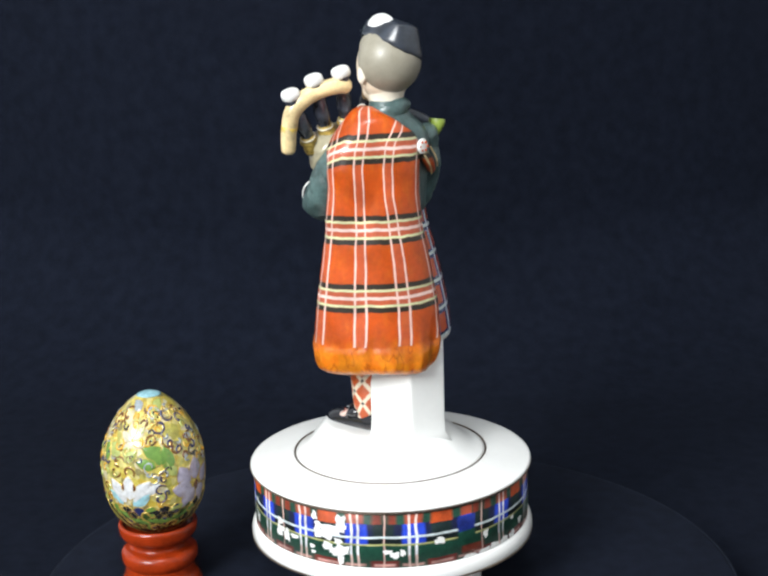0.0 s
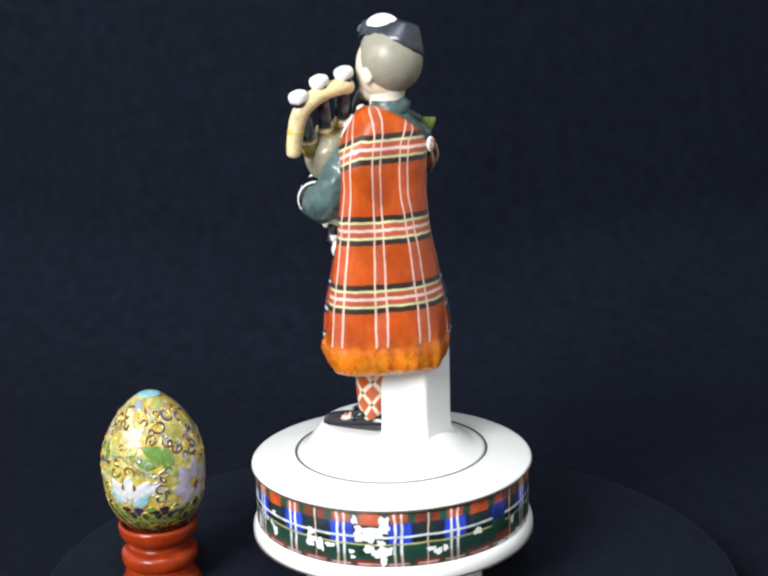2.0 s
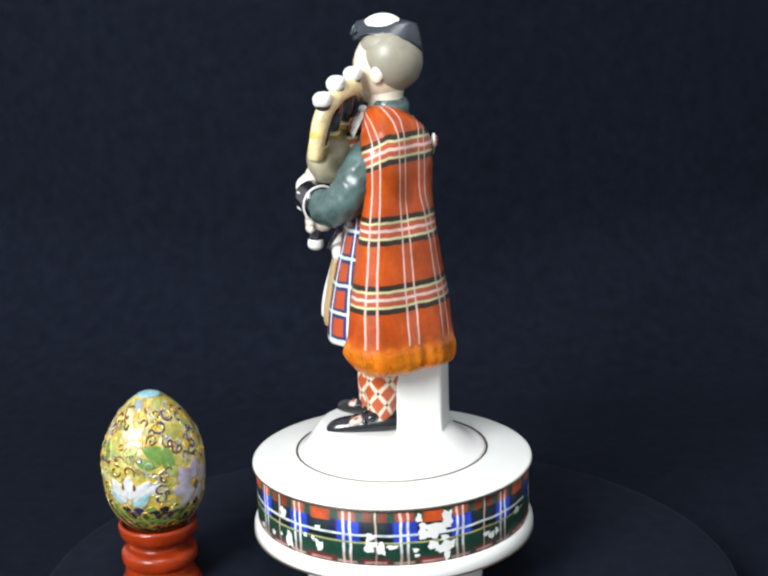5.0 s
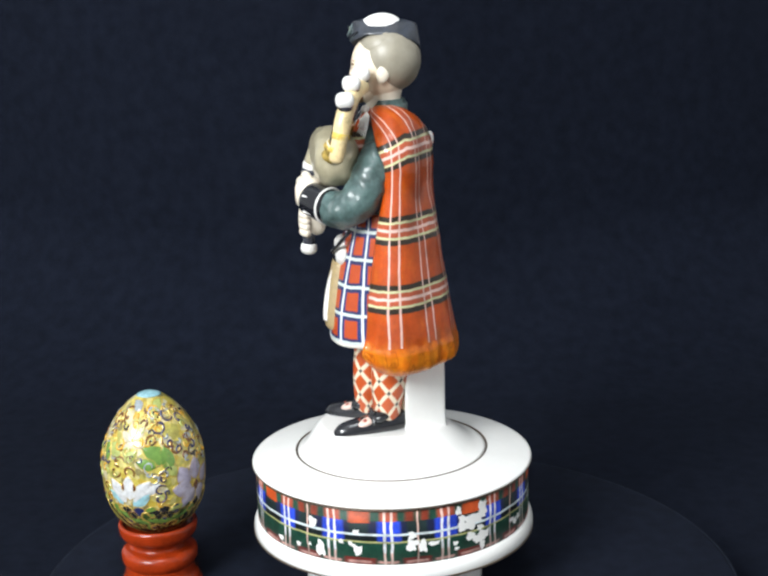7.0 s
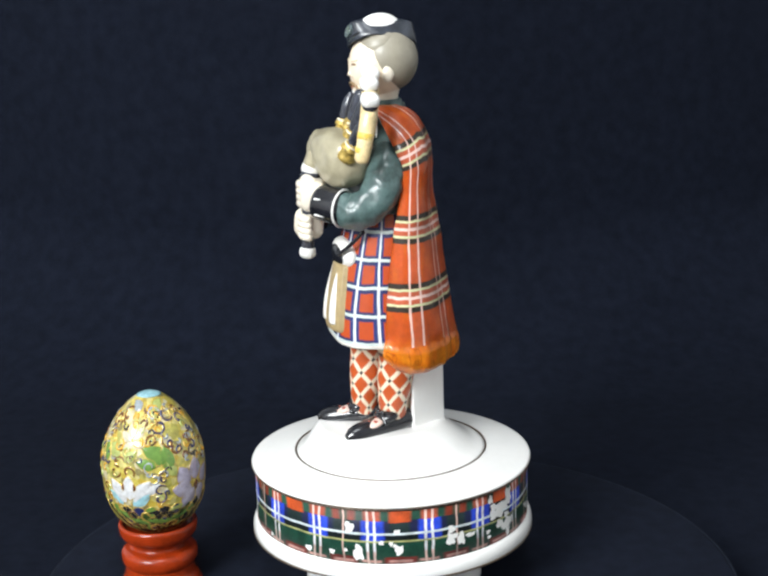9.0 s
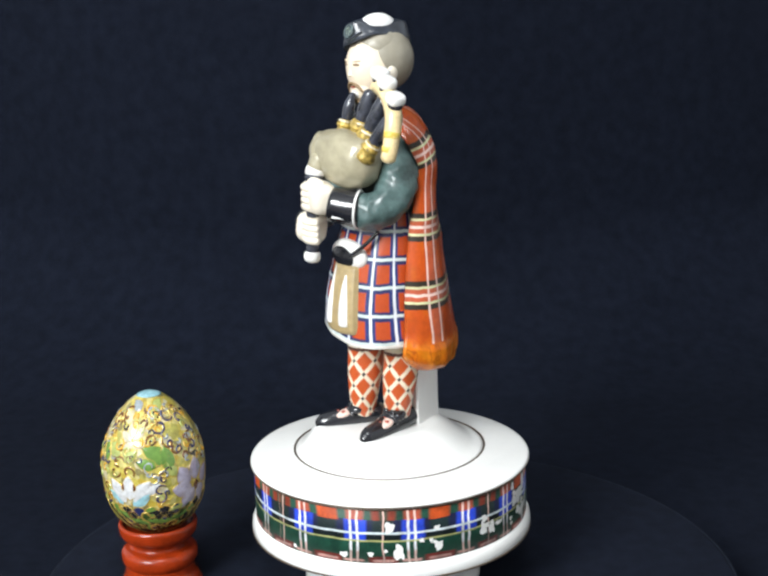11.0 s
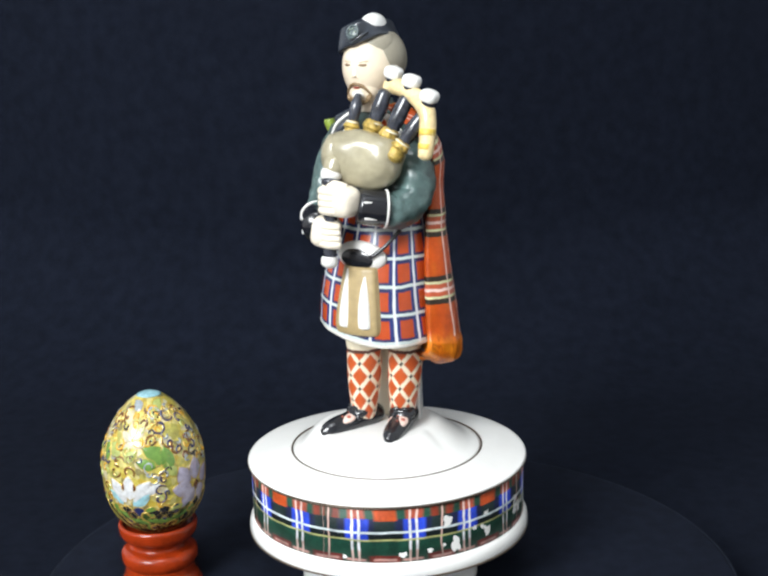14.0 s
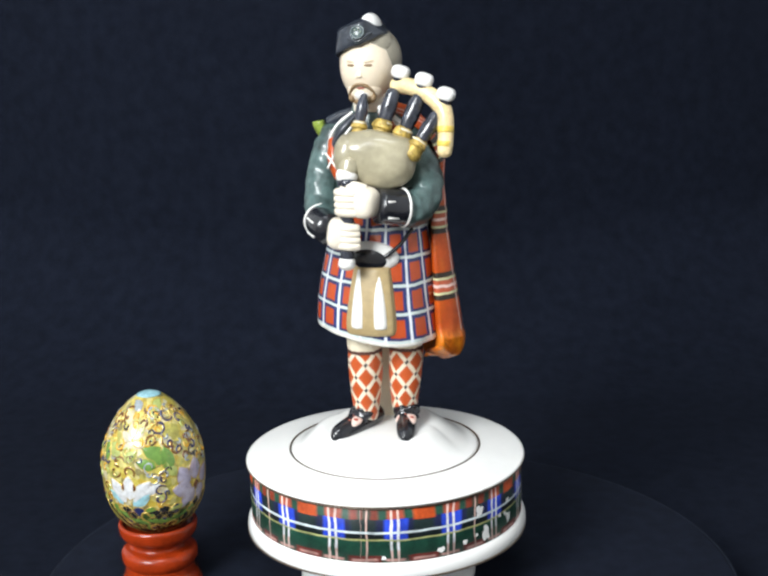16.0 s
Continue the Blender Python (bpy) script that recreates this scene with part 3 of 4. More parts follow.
def figurine():
    s = Sculpture()
    # plinth that drops into the base
    rows = []
    for k in range(40):
        h = k / 39
        row = []
        for i in range(120):
            t = 2 * math.pi * i / 120
            r = 43.2 * (1 - h) + 0.3 * h
            rs = 21 + 11 * max(0.0, -math.sin(t + 0.15)) ** 0.7
            q = min(1.0, max(0.0, (42.6 - r) / (42.6 - rs)))
            z = 3.6 + 0.6 * min(1.0, k / 2) + 11.4 * q * q * (3 - 2 * q) + 0.4 * h
            row.append((r * math.cos(t), r * math.sin(t), z))
        rows.append(row)
    s.grid([[(x, y, 1.6) for x, y, z in rows[0]]] + rows, m_porcelain)
    s.prism([(14.5, 6.5), (5.0, 25.0), (-14.5, 24.2), (-11.5, 6.0)], 9.0, 62.0, m_porcelain, 0.30)
    s.prism([(10.0, 4.9), (10.0, 8.0), (-8.6, 7.6), (-8.6, 4.6)], 11.0, 61.0, m_cream, 0.10)
    # legs and shoes
    for kx, ky, ax, ay in ((-5.8, -8.0, -5.2, -10.0), (11.2, 0.2, 10.4, -1.6)):
        s.loft([(19, ax, ay + 1, 4.6, 5.0), (22, ax, ay, 5.4, 5.8), (30, ax * 0.8 + kx * 0.2, ay * 0.8 + ky * 0.2, 6.6, 7.0), (40, (ax + kx) / 2, (ay + ky) / 2 + 0.6, 7.6, 8.2),
                (48, kx, ky + 0.4, 7.8, 8.3), (52, kx, ky, 7.6, 8.0), (54, kx, ky, 7.9, 8.2), (64, kx, ky, 8.2, 8.6)], m_hose, 36)
    for hx, hy, tx, ty in ((-3.4, -5.6, -15.0, -30.0), (10.6, 3.0, 16.8, -25.4)):
        d = Vector((tx - hx, ty - hy, 0))
        P0 = lambda f, z, r: (hx + d.x * f, hy + d.y * f, z, r)
        s.tube([P0(-0.10, 20.2, 4.4), P0(0.06, 20.0, 5.2), P0(0.25, 19.4, 5.1), P0(0.5, 18.2, 4.9), P0(0.75, 17.2, 4.6), P0(0.89, 16.5, 3.8), P0(0.96, 16.0, 2.4)], m_black, 20, 5, 0.8)
        q = Vector((hx, hy, 0)) + d * 0.52
        yaw = math.degrees(math.atan2(d.y, d.x)) + 90
        side, ahead = Vector((-d.y, d.x, 0)).normalized(), d.normalized()
        s.ball((q.x, q.y, 20.5), (4.7, 5.0, 1.8), m_rose, (16, 0, yaw))
        for a, b, r in ((-2.3, 1.2, 1.3), (2.2, 0.4, 1.5), (0.2, 2.6, 1.0), (-0.4, -1.2, 0.8)):
            v = q + side * a + ahead * b
            s.ball((v.x, v.y, 22.1 - 0.24 * b - 0.09 * a * a), (r, r * 0.8, 0.6), m_wornred, (16, 0, yaw), 14, 8)
        # the strap over the instep, tied in a small bow
        v = q - ahead * 3.4
        s.tube([(*(v + side * 5.0).xy, 20.4, 1.0), (*(v + side * 2.6).xy, 23.2, 1.3), (*v.xy, 24.0, 1.4), (*(v - side * 2.6).xy, 23.2, 1.3), (*(v - side * 5.0).xy, 20.4, 1.0)], m_black, 10, 4)
        for k in (-1, 1):
            s.ball(tuple(v + side * 1.9 * k + Vector((0, 0, 25.0))), (1.8, 1.0, 1.2), m_black, (0, 0, yaw), 14, 8)
        q = Vector((hx, hy, 0)) + d * 0.30
        s.ball((q.x, q.y, 22.8), (6.2, 5.2, 3.0), m_black, (18, 0, math.degrees(math.atan2(d.y, d.x)) + 90))
    # kilt with soft pleats
    sl = smooth_many([(57.5, -0.6, 0.4, 27.2, 25.6), (58.3, -0.6, 0.4, 28.4, 26.8), (62, -0.6, 0.4, 28.6, 26.8), (76, -0.7, -0.2, 27.0, 25.0), (94, 0.2, -0.4, 24.4, 21.4), (109, 1.0, 0.0, 21.6, 17.8), (116, 1.0, 0.0, 20.6, 16.6)], 4)
    rows = []
    for z, cx, cy, a, b in sl:
        row = []
        for i in range(96):
            t = 2 * math.pi * i / 96
            g = 1 + 0.006 * math.sin(14 * t) * max(0.0, (100 - z) / 45)
            g += 0.075 * math.exp(-((math.degrees(t) - 311) / 22) ** 2) * max(0.0, min(1.0, (100 - z) / 30))
            lift = 5.4 * max(0.0, -math.cos(t - 0.5)) ** 1.4 * max(0.0, min(1.0, (104 - z) / 44))
            row.append((cx + a * g * math.cos(t), cy + b * g * math.sin(t), z + lift))
        rows.append(row)
    s.grid(rows, m_kilt, True, True, lambda r, c: (3.75 * c, sl[r][0]))
    # body
    s.loft([(110, 1, 1, 20.0, 15.8), (122, 1, 1, 20.5, 15.8), (136, 0.8, 2, 21.5, 15.2), (145, 0.2, 2.5, 22.0, 13.5), (151, -0.6, 2.6, 18.5, 11.5), (156, -1.4, 2.4, 12.0, 9.0), (160, -2.0, 2.0, 8.4, 8.0), (163, -2.2, 2.0, 7.6, 7.6)], m_jacket, 48)
    s.loft([(157.5, -1.8, 2.2, 8.9, 8.8), (159.6, -2.2, 2.4, 8.8, 8.8), (161.2, -2.6, 2.6, 8.2, 8.4)], m_jacket, 36)
    s.ball((-5.0, 6.0, 161.2), (6.4, 4.4, 3.3), m_jacket, (-10, 0, 10))
    # head, hair, face
    s.loft([(158, -2.4, 0.5, 7.6, 7.6), (164, -2.6, 0.5, 7.4, 7.8), (170, -2.8, 0.2, 9.0, 10.0)], m_skin, 32)
    s.ball((-2.8, -0.2, 177.5), (12.0, 12.9, 15.6), m_face, (-6, 0, 0), 40, 28)
    s.ball((-2.8, -5.4, 168.0), (7.8, 6.4, 7.0), m_face)
    s.ball((-2.6, 4.0, 180.2), (13.7, 13.4, 14.3), m_hair, (14, 0, 0), 40, 24)
    s.ball((-2.6, 1.0, 185.6), (11.5, 10.8, 9.0), m_hair, (10, 0, 0), 36, 18)
    # nose with its bridge, eyes under the brow
    s.tube([(-2.9, -11.2, 179.6, 1.0), (-2.9, -11.9, 176.6, 1.2), (-2.9, -12.4, 173.9, 1.5)], m_face, 16, 5)
    for dx in (-1.4, 1.4):
        s.ball((-2.9 + dx, -11.9, 173.6), (1.0, 1.1, 0.9), m_face, (0, 0, 0), 14, 8)
    for dx in (-3.9, 3.7):
        s.ball((-2.8 + dx, -12.1, 178.5), (2.0, 0.7, 0.62), m_eye, (4, 0, dx * 5), 16, 8)
        s.ball((-2.8 + dx * 1.05, -11.9, 180.1), (2.4, 0.75, 0.4), m_browtan, (4, -dx * 2, dx * 5), 16, 8)
    # moustache that thins out towards the jaw, pale chin, beard at its corners
    s.tube([(-8.8, -8.9, 165.0, 0.5), (-7.8, -10.3, 167.2, 0.55), (-5.8, -11.7, 169.5, 0.75), (-2.8, -12.6, 170.5, 0.6), (0.2, -11.7, 169.5, 0.75), (2.2, -10.3, 167.2, 0.55), (3.2, -8.9, 165.0, 0.5)], m_beard, 14, 6, 1.0, True, 0.2)
    s.ball((-2.8, -9.4, 166.2), (3.8, 2.6, 2.8), m_white)
    s.ball((-2.8, -11.6, 168.8), (1.8, 0.9, 0.45), m_wornred, (0, 0, 0), 14, 8)
    for dx in (-4.7, 4.7):
        s.ball((-2.8 + dx, -9.2, 164.4), (1.4, 1.6, 2.0), m_beard, (0, dx * 5, dx * 5), 16, 10, lambda d: 0.16 * noise.noise(d * 4))
    s.ball((-2.8, -9.4, 162.6), (4.0, 2.2, 1.3), m_beard, (0, 0, 0), 18, 10, lambda d: 0.16 * noise.noise(d * 4))
    s.ball((9.4, 0.6, 174.6), (1.5, 2.8, 4.0), m_skin, (-12, 0, 8))
    # cap, its badge, the pale crown
    low = ([0, 45, 80, 110, 140, 180, 205, 235, 262, 280, 310, 335, 360], [190.8, 188.2, 184.6, 181.2, 179.4, 180.8, 182.0, 184.0, 186.2, 187.2, 189.2, 191.0, 190.8])
    high = ([0, 60, 100, 130, 180, 215, 245, 270, 300, 330, 360], [195.2, 195.6, 194.8, 193.6, 193.0, 193.0, 194.5, 196.4, 196.6, 195.6, 195.0])
    rows = []
    for w, h in ((0.90, 0.06), (0.99, 0.0), (1.02, 0.06), (1.03, 0.3), (1.02, 0.62), (1.01, 0.92), (0.985, 1.0), (0.86, 1.0), (0.7, 1.0), (0.5, 1.0), (0.25, 1.0), (0.04, 1.0)):
        row = []
        for i in range(72):
            d = 5.0 * i
            c, sn = math.cos(radians(d)), math.sin(radians(d))
            zl, zh = float(np.interp(d, *low)), float(np.interp(d, *high))
            ax = 12.6 if c < 0 else 9.6 - 4.6 * h
            pw = 1.2 if c > 0 and sn < 0 else 0.78
            x = -2.6 + w * (ax + (0.8 if c < 0 else 0.0) * (1 - h)) * math.copysign(abs(c) ** pw, c)
            y = 1.2 + w * (14.4 + 1.5 * (1 - h) if sn > 0 else 13.7 - 0.8 * h) * math.copysign(abs(sn) ** 0.9, sn)
            z = zl + (zh - zl) * h if w > 0.9 or h < 0.5 else zh + (198.6 - zh) * max(0.0, 1 - w) ** 0.85
            row.append((x - 0.4 * (1 - h), y, z + 0.25 * noise.noise(Vector((x, y, z)) * 0.3)))
        rows.append(row)
    s.grid(rows, m_cap)
    s.tube([(-13.4, -6.5, 191.6, 0.5), (-8.0, -11.4, 189.8, 0.6), (-3.2, -13.0, 188.6, 0.6), (0.2, -11.9, 190.8, 0.6), (2.6, -10.2, 192.4, 0.4)], m_cap, 10, 6)
    s.ball((-1.0, 0.4, 193.2), (4.5, 9.6, 6.6), m_porcelain, (3, -8, 0))
    # badge: a ringed disc at the front, and the folded edges that run back from it
    s.ball((-3.2, -12.1, 192.3), (2.7, 1.0, 2.7), m_badge, (-22, 0, 6), 20, 10)
    s.hoop((-3.2, -12.9, 192.6), (0.05, -0.9, 0.36), 2.7, 0.42, m_badge)
    for k in range(5):
        s.ball((-3.2 + 1.3 * math.cos(k * 1.257), -13.1, 192.6 + 1.3 * math.sin(k * 1.257)), (0.5, 0.35, 0.5), m_leafgrey, (-22, 0, 0), 10, 6)
    s.tube([(-6.0, -12.2, 190.6, 0.4), (-4.2, -12.9, 188.4, 0.55), (-1.6, -12.6, 189.0, 0.5), (1.6, -10.6, 191.8, 0.4)], m_badge, 8, 5)
    # plaid, its brooch and the sash across the breast
    plaid_cape(s)
    s.ball((-7.0, 20.9, 144.4), (3.2, 1.2, 3.4), m_white, (0, 0, 14), 20, 12)
    for k in range(6):
        s.ball((-7.2 + 1.9 * math.cos(k * 1.047), 21.9, 144.4 + 1.9 * math.sin(k * 1.047)), (0.6, 0.5, 0.6), m_red, (0, 0, 14), 10, 6)
    s.tube([(-9, 18.0, 141, 2.6), (-14, 14.6, 137, 3.6), (-18.5, 10, 133, 3.0)], m_cape, 14, 5, 0.7)
    for k in (-1.6, 1.6):
        s.tube([(-10 + k, 20.4, 142 - k, 0.4), (-15 + k, 17.4, 136.5 - k, 0.4), (-19 + k, 12.5, 132 - k, 0.4)], m_pipe, 8, 5)
    s.tube([(-17, -9.5, 146, 2.2), (-16, -13, 138, 2.8), (-13, -15, 131, 2.4)], m_red, 12, 5, 0.8)
    for k in (-1, 1):
        s.tube([(-16.6 + k * 2.0, -14.6, 141, 0.45), (-15.0 - k * 2.0, -17.4, 135, 0.45)], m_white, 8, 4)
    s.tube([(-8.0, -8.6, 158, 0.7), (-14.0, -11.0, 153, 0.7), (-18.2, -9.6, 146, 0.7), (-19.2, -9.5, 138, 0.7)], m_white, 8, 6)
    # the dark strap inside the piping, edged on its other side
    s.tube([(-6.4, -8.4, 157.0, 1.6), (-11.4, -11.2, 151.8, 2.1), (-15.2, -11.2, 146.0, 2.0), (-16.4, -11.6, 140.0, 1.6)], m_cap, 14, 6, 0.7)
    s.tube([(-4.8, -9.2, 155.4, 0.55), (-9.0, -13.0, 150.2, 0.6), (-12.8, -13.6, 144.6, 0.6)], m_white, 8, 6)
    s.tube([(4, -8.5, 158.5, 0.6), (9, -9.5, 156.0, 0.6), (15, -9.0, 153.0, 0.6)], m_white, 8, 6)
    s.tube([(4.4, -5.2, 158.0, 2.4), (7.6, -8.4, 154.0, 3.2), (10.4, -10.2, 149.0, 3.6), (12.0, -10.4, 143.5, 3.8)], m_cape, 24, 6, 0.7)
    s.ball((5.4, -7.4, 159.4), (2.4, 2.0, 1.6), m_white, (0, 20, 0), 16, 10, lambda d: 0.15 * noise.noise(d * 3))
    # loose threads of the plaid at the shoulder
    for k in range(6):
        s.tube([(7.2 + k * 0.5, -6.8 + k * 0.2, 158.6 - k * 0.3, 0.3), (10.4 + k * 0.9, -9.4 + k * 0.5, 155.4 - k * 0.5, 0.34), (12.4 + k * 1.1, -11.6 + k * 0.7, 151.0 - k * 0.4, 0.26)], m_white, 7, 4)
    # epaulette
    s.tube([(-23.0, 2.0, 144.5, 1.2), (-25.6, 2.6, 147.0, 2.6), (-27.0, 3.0, 150.8, 3.9), (-27.4, 3.0, 152.8, 3.8)], m_leaf, 14, 5, 0.7, False)
    s.tube([(-9, 0.5, 157.5, 2.4), (-16, 1.5, 155.2, 2.6), (-21.5, 2, 152.6, 2.6)], m_cap, 14, 5)
    # arms, cuffs, fists
    s.tube([(16.4, -3.4, 143.0, 6.2), (19.8, -4.2, 136.5, 8.2), (22.2, -7.0, 129.0, 9.0), (22.8, -12.2, 121.6, 8.4), (20.2, -19.4, 118.6, 8.0), (17.6, -22.9, 119.3, 7.5), (14.0, -26.8, 120.0, 6.6)], m_jacket, 40, 9, 1.0, True, 0.11)
    s.tube([(-18.5, 2.5, 147.0, 7.4), (-22.4, -1.0, 137, 7.6), (-24.2, -5.0, 126, 7.4), (-23.2, -10.0, 117.5, 7.2), (-19.6, -18.6, 112.8, 6.6), (-15.0, -26.0, 111.0, 6.0)], m_jacket, 40, 9, 1.0, True, 0.11)
    s.tube([(18.3, -23.7, 119.8, 7.85), (15.5, -26.4, 120.2, 7.8), (9.2, -31.6, 121.6, 7.4)], m_black, 24, 4, 1.0, False)
    s.hoop((18.0, -24.0, 119.8), (-0.75, -0.66, 0.1), 7.9, 0.6, m_white)
    s.tube([(-21.0, -19.0, 112.4, 6.9), (-17.2, -25.0, 111.2, 7.0), (-12.4, -30.6, 110.4, 6.7)], m_black, 24, 4, 1.0, False)
    s.hoop((-20.9, -19.1, 112.4), (0.6, -0.8, -0.1), 7.0, 0.55, m_white)
    for k in (-2.5, 2.2):
        s.tube([(19.6, -31.0, 120.3 + k * 1.45, 0.55), (15.0, -35.4, 121.0 + k * 1.45, 0.55)], m_white, 8, 3)
        s.tube([(-24.4, -25.6, 111.6 + k * 1.3, 0.5), (-19.8, -31.6, 110.8 + k * 1.3, 0.5)], m_white, 8, 3)
    s.ball((1.6, -32.4, 123.6), (8.4, 6.0, 6.7), m_skin, (0, 6, -16), 32, 20, None, 0.62)
    for k in range(4):
        z = 119.4 + 2.7 * k
        s.tube([(5.2, -34.0, z, 2.1), (0.2, -36.5, z + 0.2, 2.2), (-5.2, -36.3, z + 0.3, 2.1), (-7.8, -33.6, z, 1.8)], m_skin, 14, 4)
    s.tube([(4.0, -33.0, 129.0, 2.2), (-1.0, -34.6, 130.6, 2.0), (-5.0, -35.0, 129.6, 1.7)], m_skin, 14, 4)
    s.ball((-6.8, -32.8, 109.6), (6.2, 5.6, 6.8), m_skin, (0, 10, 20), 32, 20, None, 0.62)
    for k in range(4):
        z = 105.0 + 2.6 * k
        s.tube([(-10.2, -32.2, z + 0.6, 2.1), (-7.2, -35.6, z + 0.4, 2.2), (-2.6, -36.4, z, 2.1), (1.0, -34.6, z - 0.3, 1.8)], m_skin, 14, 4)
    # chanter
    s.tube([(-4.0, -31.0, 135.4, 4.5), (-4.1, -31.2, 134.0, 4.7), (-4.1, -31.3, 133.0, 4.5)], m_white, 24, 3)
    s.tube([(-4.0, -31.4, 132.4, 4.3), (-4.0, -31.6, 130.4, 4.2)], m_ridge, 24, 3)
    s.tube([(-3.5, -32.9, 131.8, 3.9), (-3.6, -33.1, 128, 3.6), (-4.0, -33.8, 112, 2.8), (-4.3, -34.4, 98.5, 2.9)], m_ridge, 18, 4)
    s.tube([(-4.3, -34.5, 98.2, 3.6), (-4.4, -34.6, 96.4, 3.7)], m_white, 18, 3)
    # bag
    s.ball((6.8, -21.2, 140.2), (17.2, 10.2, 11.7), m_bag, (0, 10, 8), 52, 32, lambda d: 0.10 * noise.noise(d * 1.6) + 0.02 * noise.noise(d * 3.4), 0.74)
    s.ball((-4.4, -26.6, 141.2), (6.6, 6.2, 9.8), m_bag, (0, -6, 8), 32, 20, lambda d: 0.06 * noise.noise(d * 2.2))
    s.tube([(-3.2, -29.0, 139.0, 5.0), (-3.6, -31.2, 135.4, 4.2)], m_bag, 18, 4)
    # blowpipe, drones, ferrules, the pale bent drone
    ferr = [((-2.6, -17.6, 151.5), (-0.9, -13.2, 166.0), 2.5), ((7.5, -16.4, 151.2), (11.6, -12.2, 167.2), 3.3), ((16.5, -18.8, 148.2), (23.2, -13.6, 165.0), 3.3), ((23.3, -21.6, 144.6), (31.6, -16.2, 158.0), 3.2)]
    for n, (a, b, r) in enumerate(ferr):
        a, b = Vector(a), Vector(b)
        s.tube([(*(a - (b - a) * 0.18), r * 1.3), (*(a + (b - a) * 0.02), r * 1.05), (*(a + (b - a) * 0.08), r * 1.3), (*(a + (b - a) * 0.2), r * 1.15)], m_gold, 18, 4, 1.0, True, 0.22)
        s.hoop(tuple(a + (b - a) * 0.21), tuple(b - a), r * 1.0, 0.5, m_cream)
        s.tube([(*(a + (b - a) * 0.2), r * 0.8), (*(a + (b - a) * 0.45), r * 1.0), (*(a + (b - a) * 0.7), r * 1.04), (*b, r * (0.9 if n else 0.55))], m_ridge, 18, 4, 1.0, True, 0.06)
    s.tube([(11.6, -8.8, 169.2, 3.3), (14.5, -9.0, 169.8, 3.6), (20, -10.8, 169.0, 3.6), (25.8, -12.8, 167.0, 3.6), (31.5, -14.6, 163.6, 3.7), (35.0, -16.4, 158.4, 3.7), (35.8, -18.2, 150.5, 3.4), (35.4, -19.8, 142.6, 3.1)], m_pipe, 24, 8, 1.0, True, 0.05)
    s.tube([(35.6, -17.6, 153.4, 3.56), (35.7, -18.3, 150.8, 3.44)], m_yellow, 20, 3, 1.0, False)
    s.tube([(35.62, -19.0, 147.6, 3.36), (35.48, -19.4, 145.4, 3.28)], m_yellow, 20, 3, 1.0, False)
    for x, y, z in ((35.6, -15.6, 166.8), (25.5, -12.8, 172.5), (14.3, -8.8, 175.3)):
        s.tube([(x - 0.6, y + 0.2, z - 3.4, 3.0), (x - 0.4, y + 0.1, z - 2.2, 3.4)], m_ridge, 18, 3)
        s.ball((x, y, z), (3.9, 3.9, 2.9), m_porcelain, (0, 18, 0), 24, 14, None, 0.72)
    # belt tassel strap and sporran
    s.tube([(19.5, -15.5, 109, 0.9), (15.0, -20.6, 102.5, 0.9), (9.5, -23.8, 98.0, 0.9)], m_black, 10, 4)
    s.ball((2.4, -19.4, 97.0), (12.0, 4.4, 6.8), m_white, (0, 4, 4), 28, 14)
    s.ball((2.0, -22.7, 96.4), (7.9, 1.5, 4.6), m_black, (0, 4, 4), 24, 12)
    s.loft([(63.0, 2.4, -23.6, 9.0, 3.0), (64, 2.4, -23.8, 11.2, 4.2), (70, 2.4, -23.8, 11.4, 4.6), (82, 2.4, -22.2, 10.0, 4.4), (93, 2.4, -20.0, 8.4, 4.0)], m_tan, 48, lambda t, z: 0.022 * math.sin(9 * t) + 0.012 * math.sin(23 * t + z * 0.05))
    for x in (-2.4, 7.2):
        s.loft([(66.6, x, -26.2, 2.4, 2.0), (67.6, x, -26.5, 3.4, 2.4), (74, x * 0.97, -26.2, 3.1, 2.3), (82, x * 0.9, -24.7, 2.5, 2.1), (92, x * 0.8, -21.8, 1.8, 1.9)], m_white, 18)
    ob = s.object("figurine")
    return tagged(ob, "glazed porcelain bagpiper figurine in red tartan on a domed plinth", "figurine")


piper = figurine()


# ---- the enamel egg on its stand ----
EGG = Vector((-0.1072, 0.0005, -0.0005))


def egg_radius(z):
    """Radius in millimetres at a height over the widest part."""
    h = 34.0 if z > 0 else 33.5
    k = max(0.0, 1 - abs(z / h) ** (2 if z > 0 else 2.7))
    return 23.6 * math.sqrt(k) * (1 - 0.23 * (z / h) ** 2 if z > 0 else 1.0)


def egg_point(az, z, lift=0.0):
    r = egg_radius(z)
    d = (egg_radius(z + 0.05) - egg_radius(z - 0.05)) / 0.1
    n = Vector((math.cos(az), math.sin(az), -d)).normalized()
    return Vector((r * math.cos(az), r * math.sin(az), z)) + n * lift, n


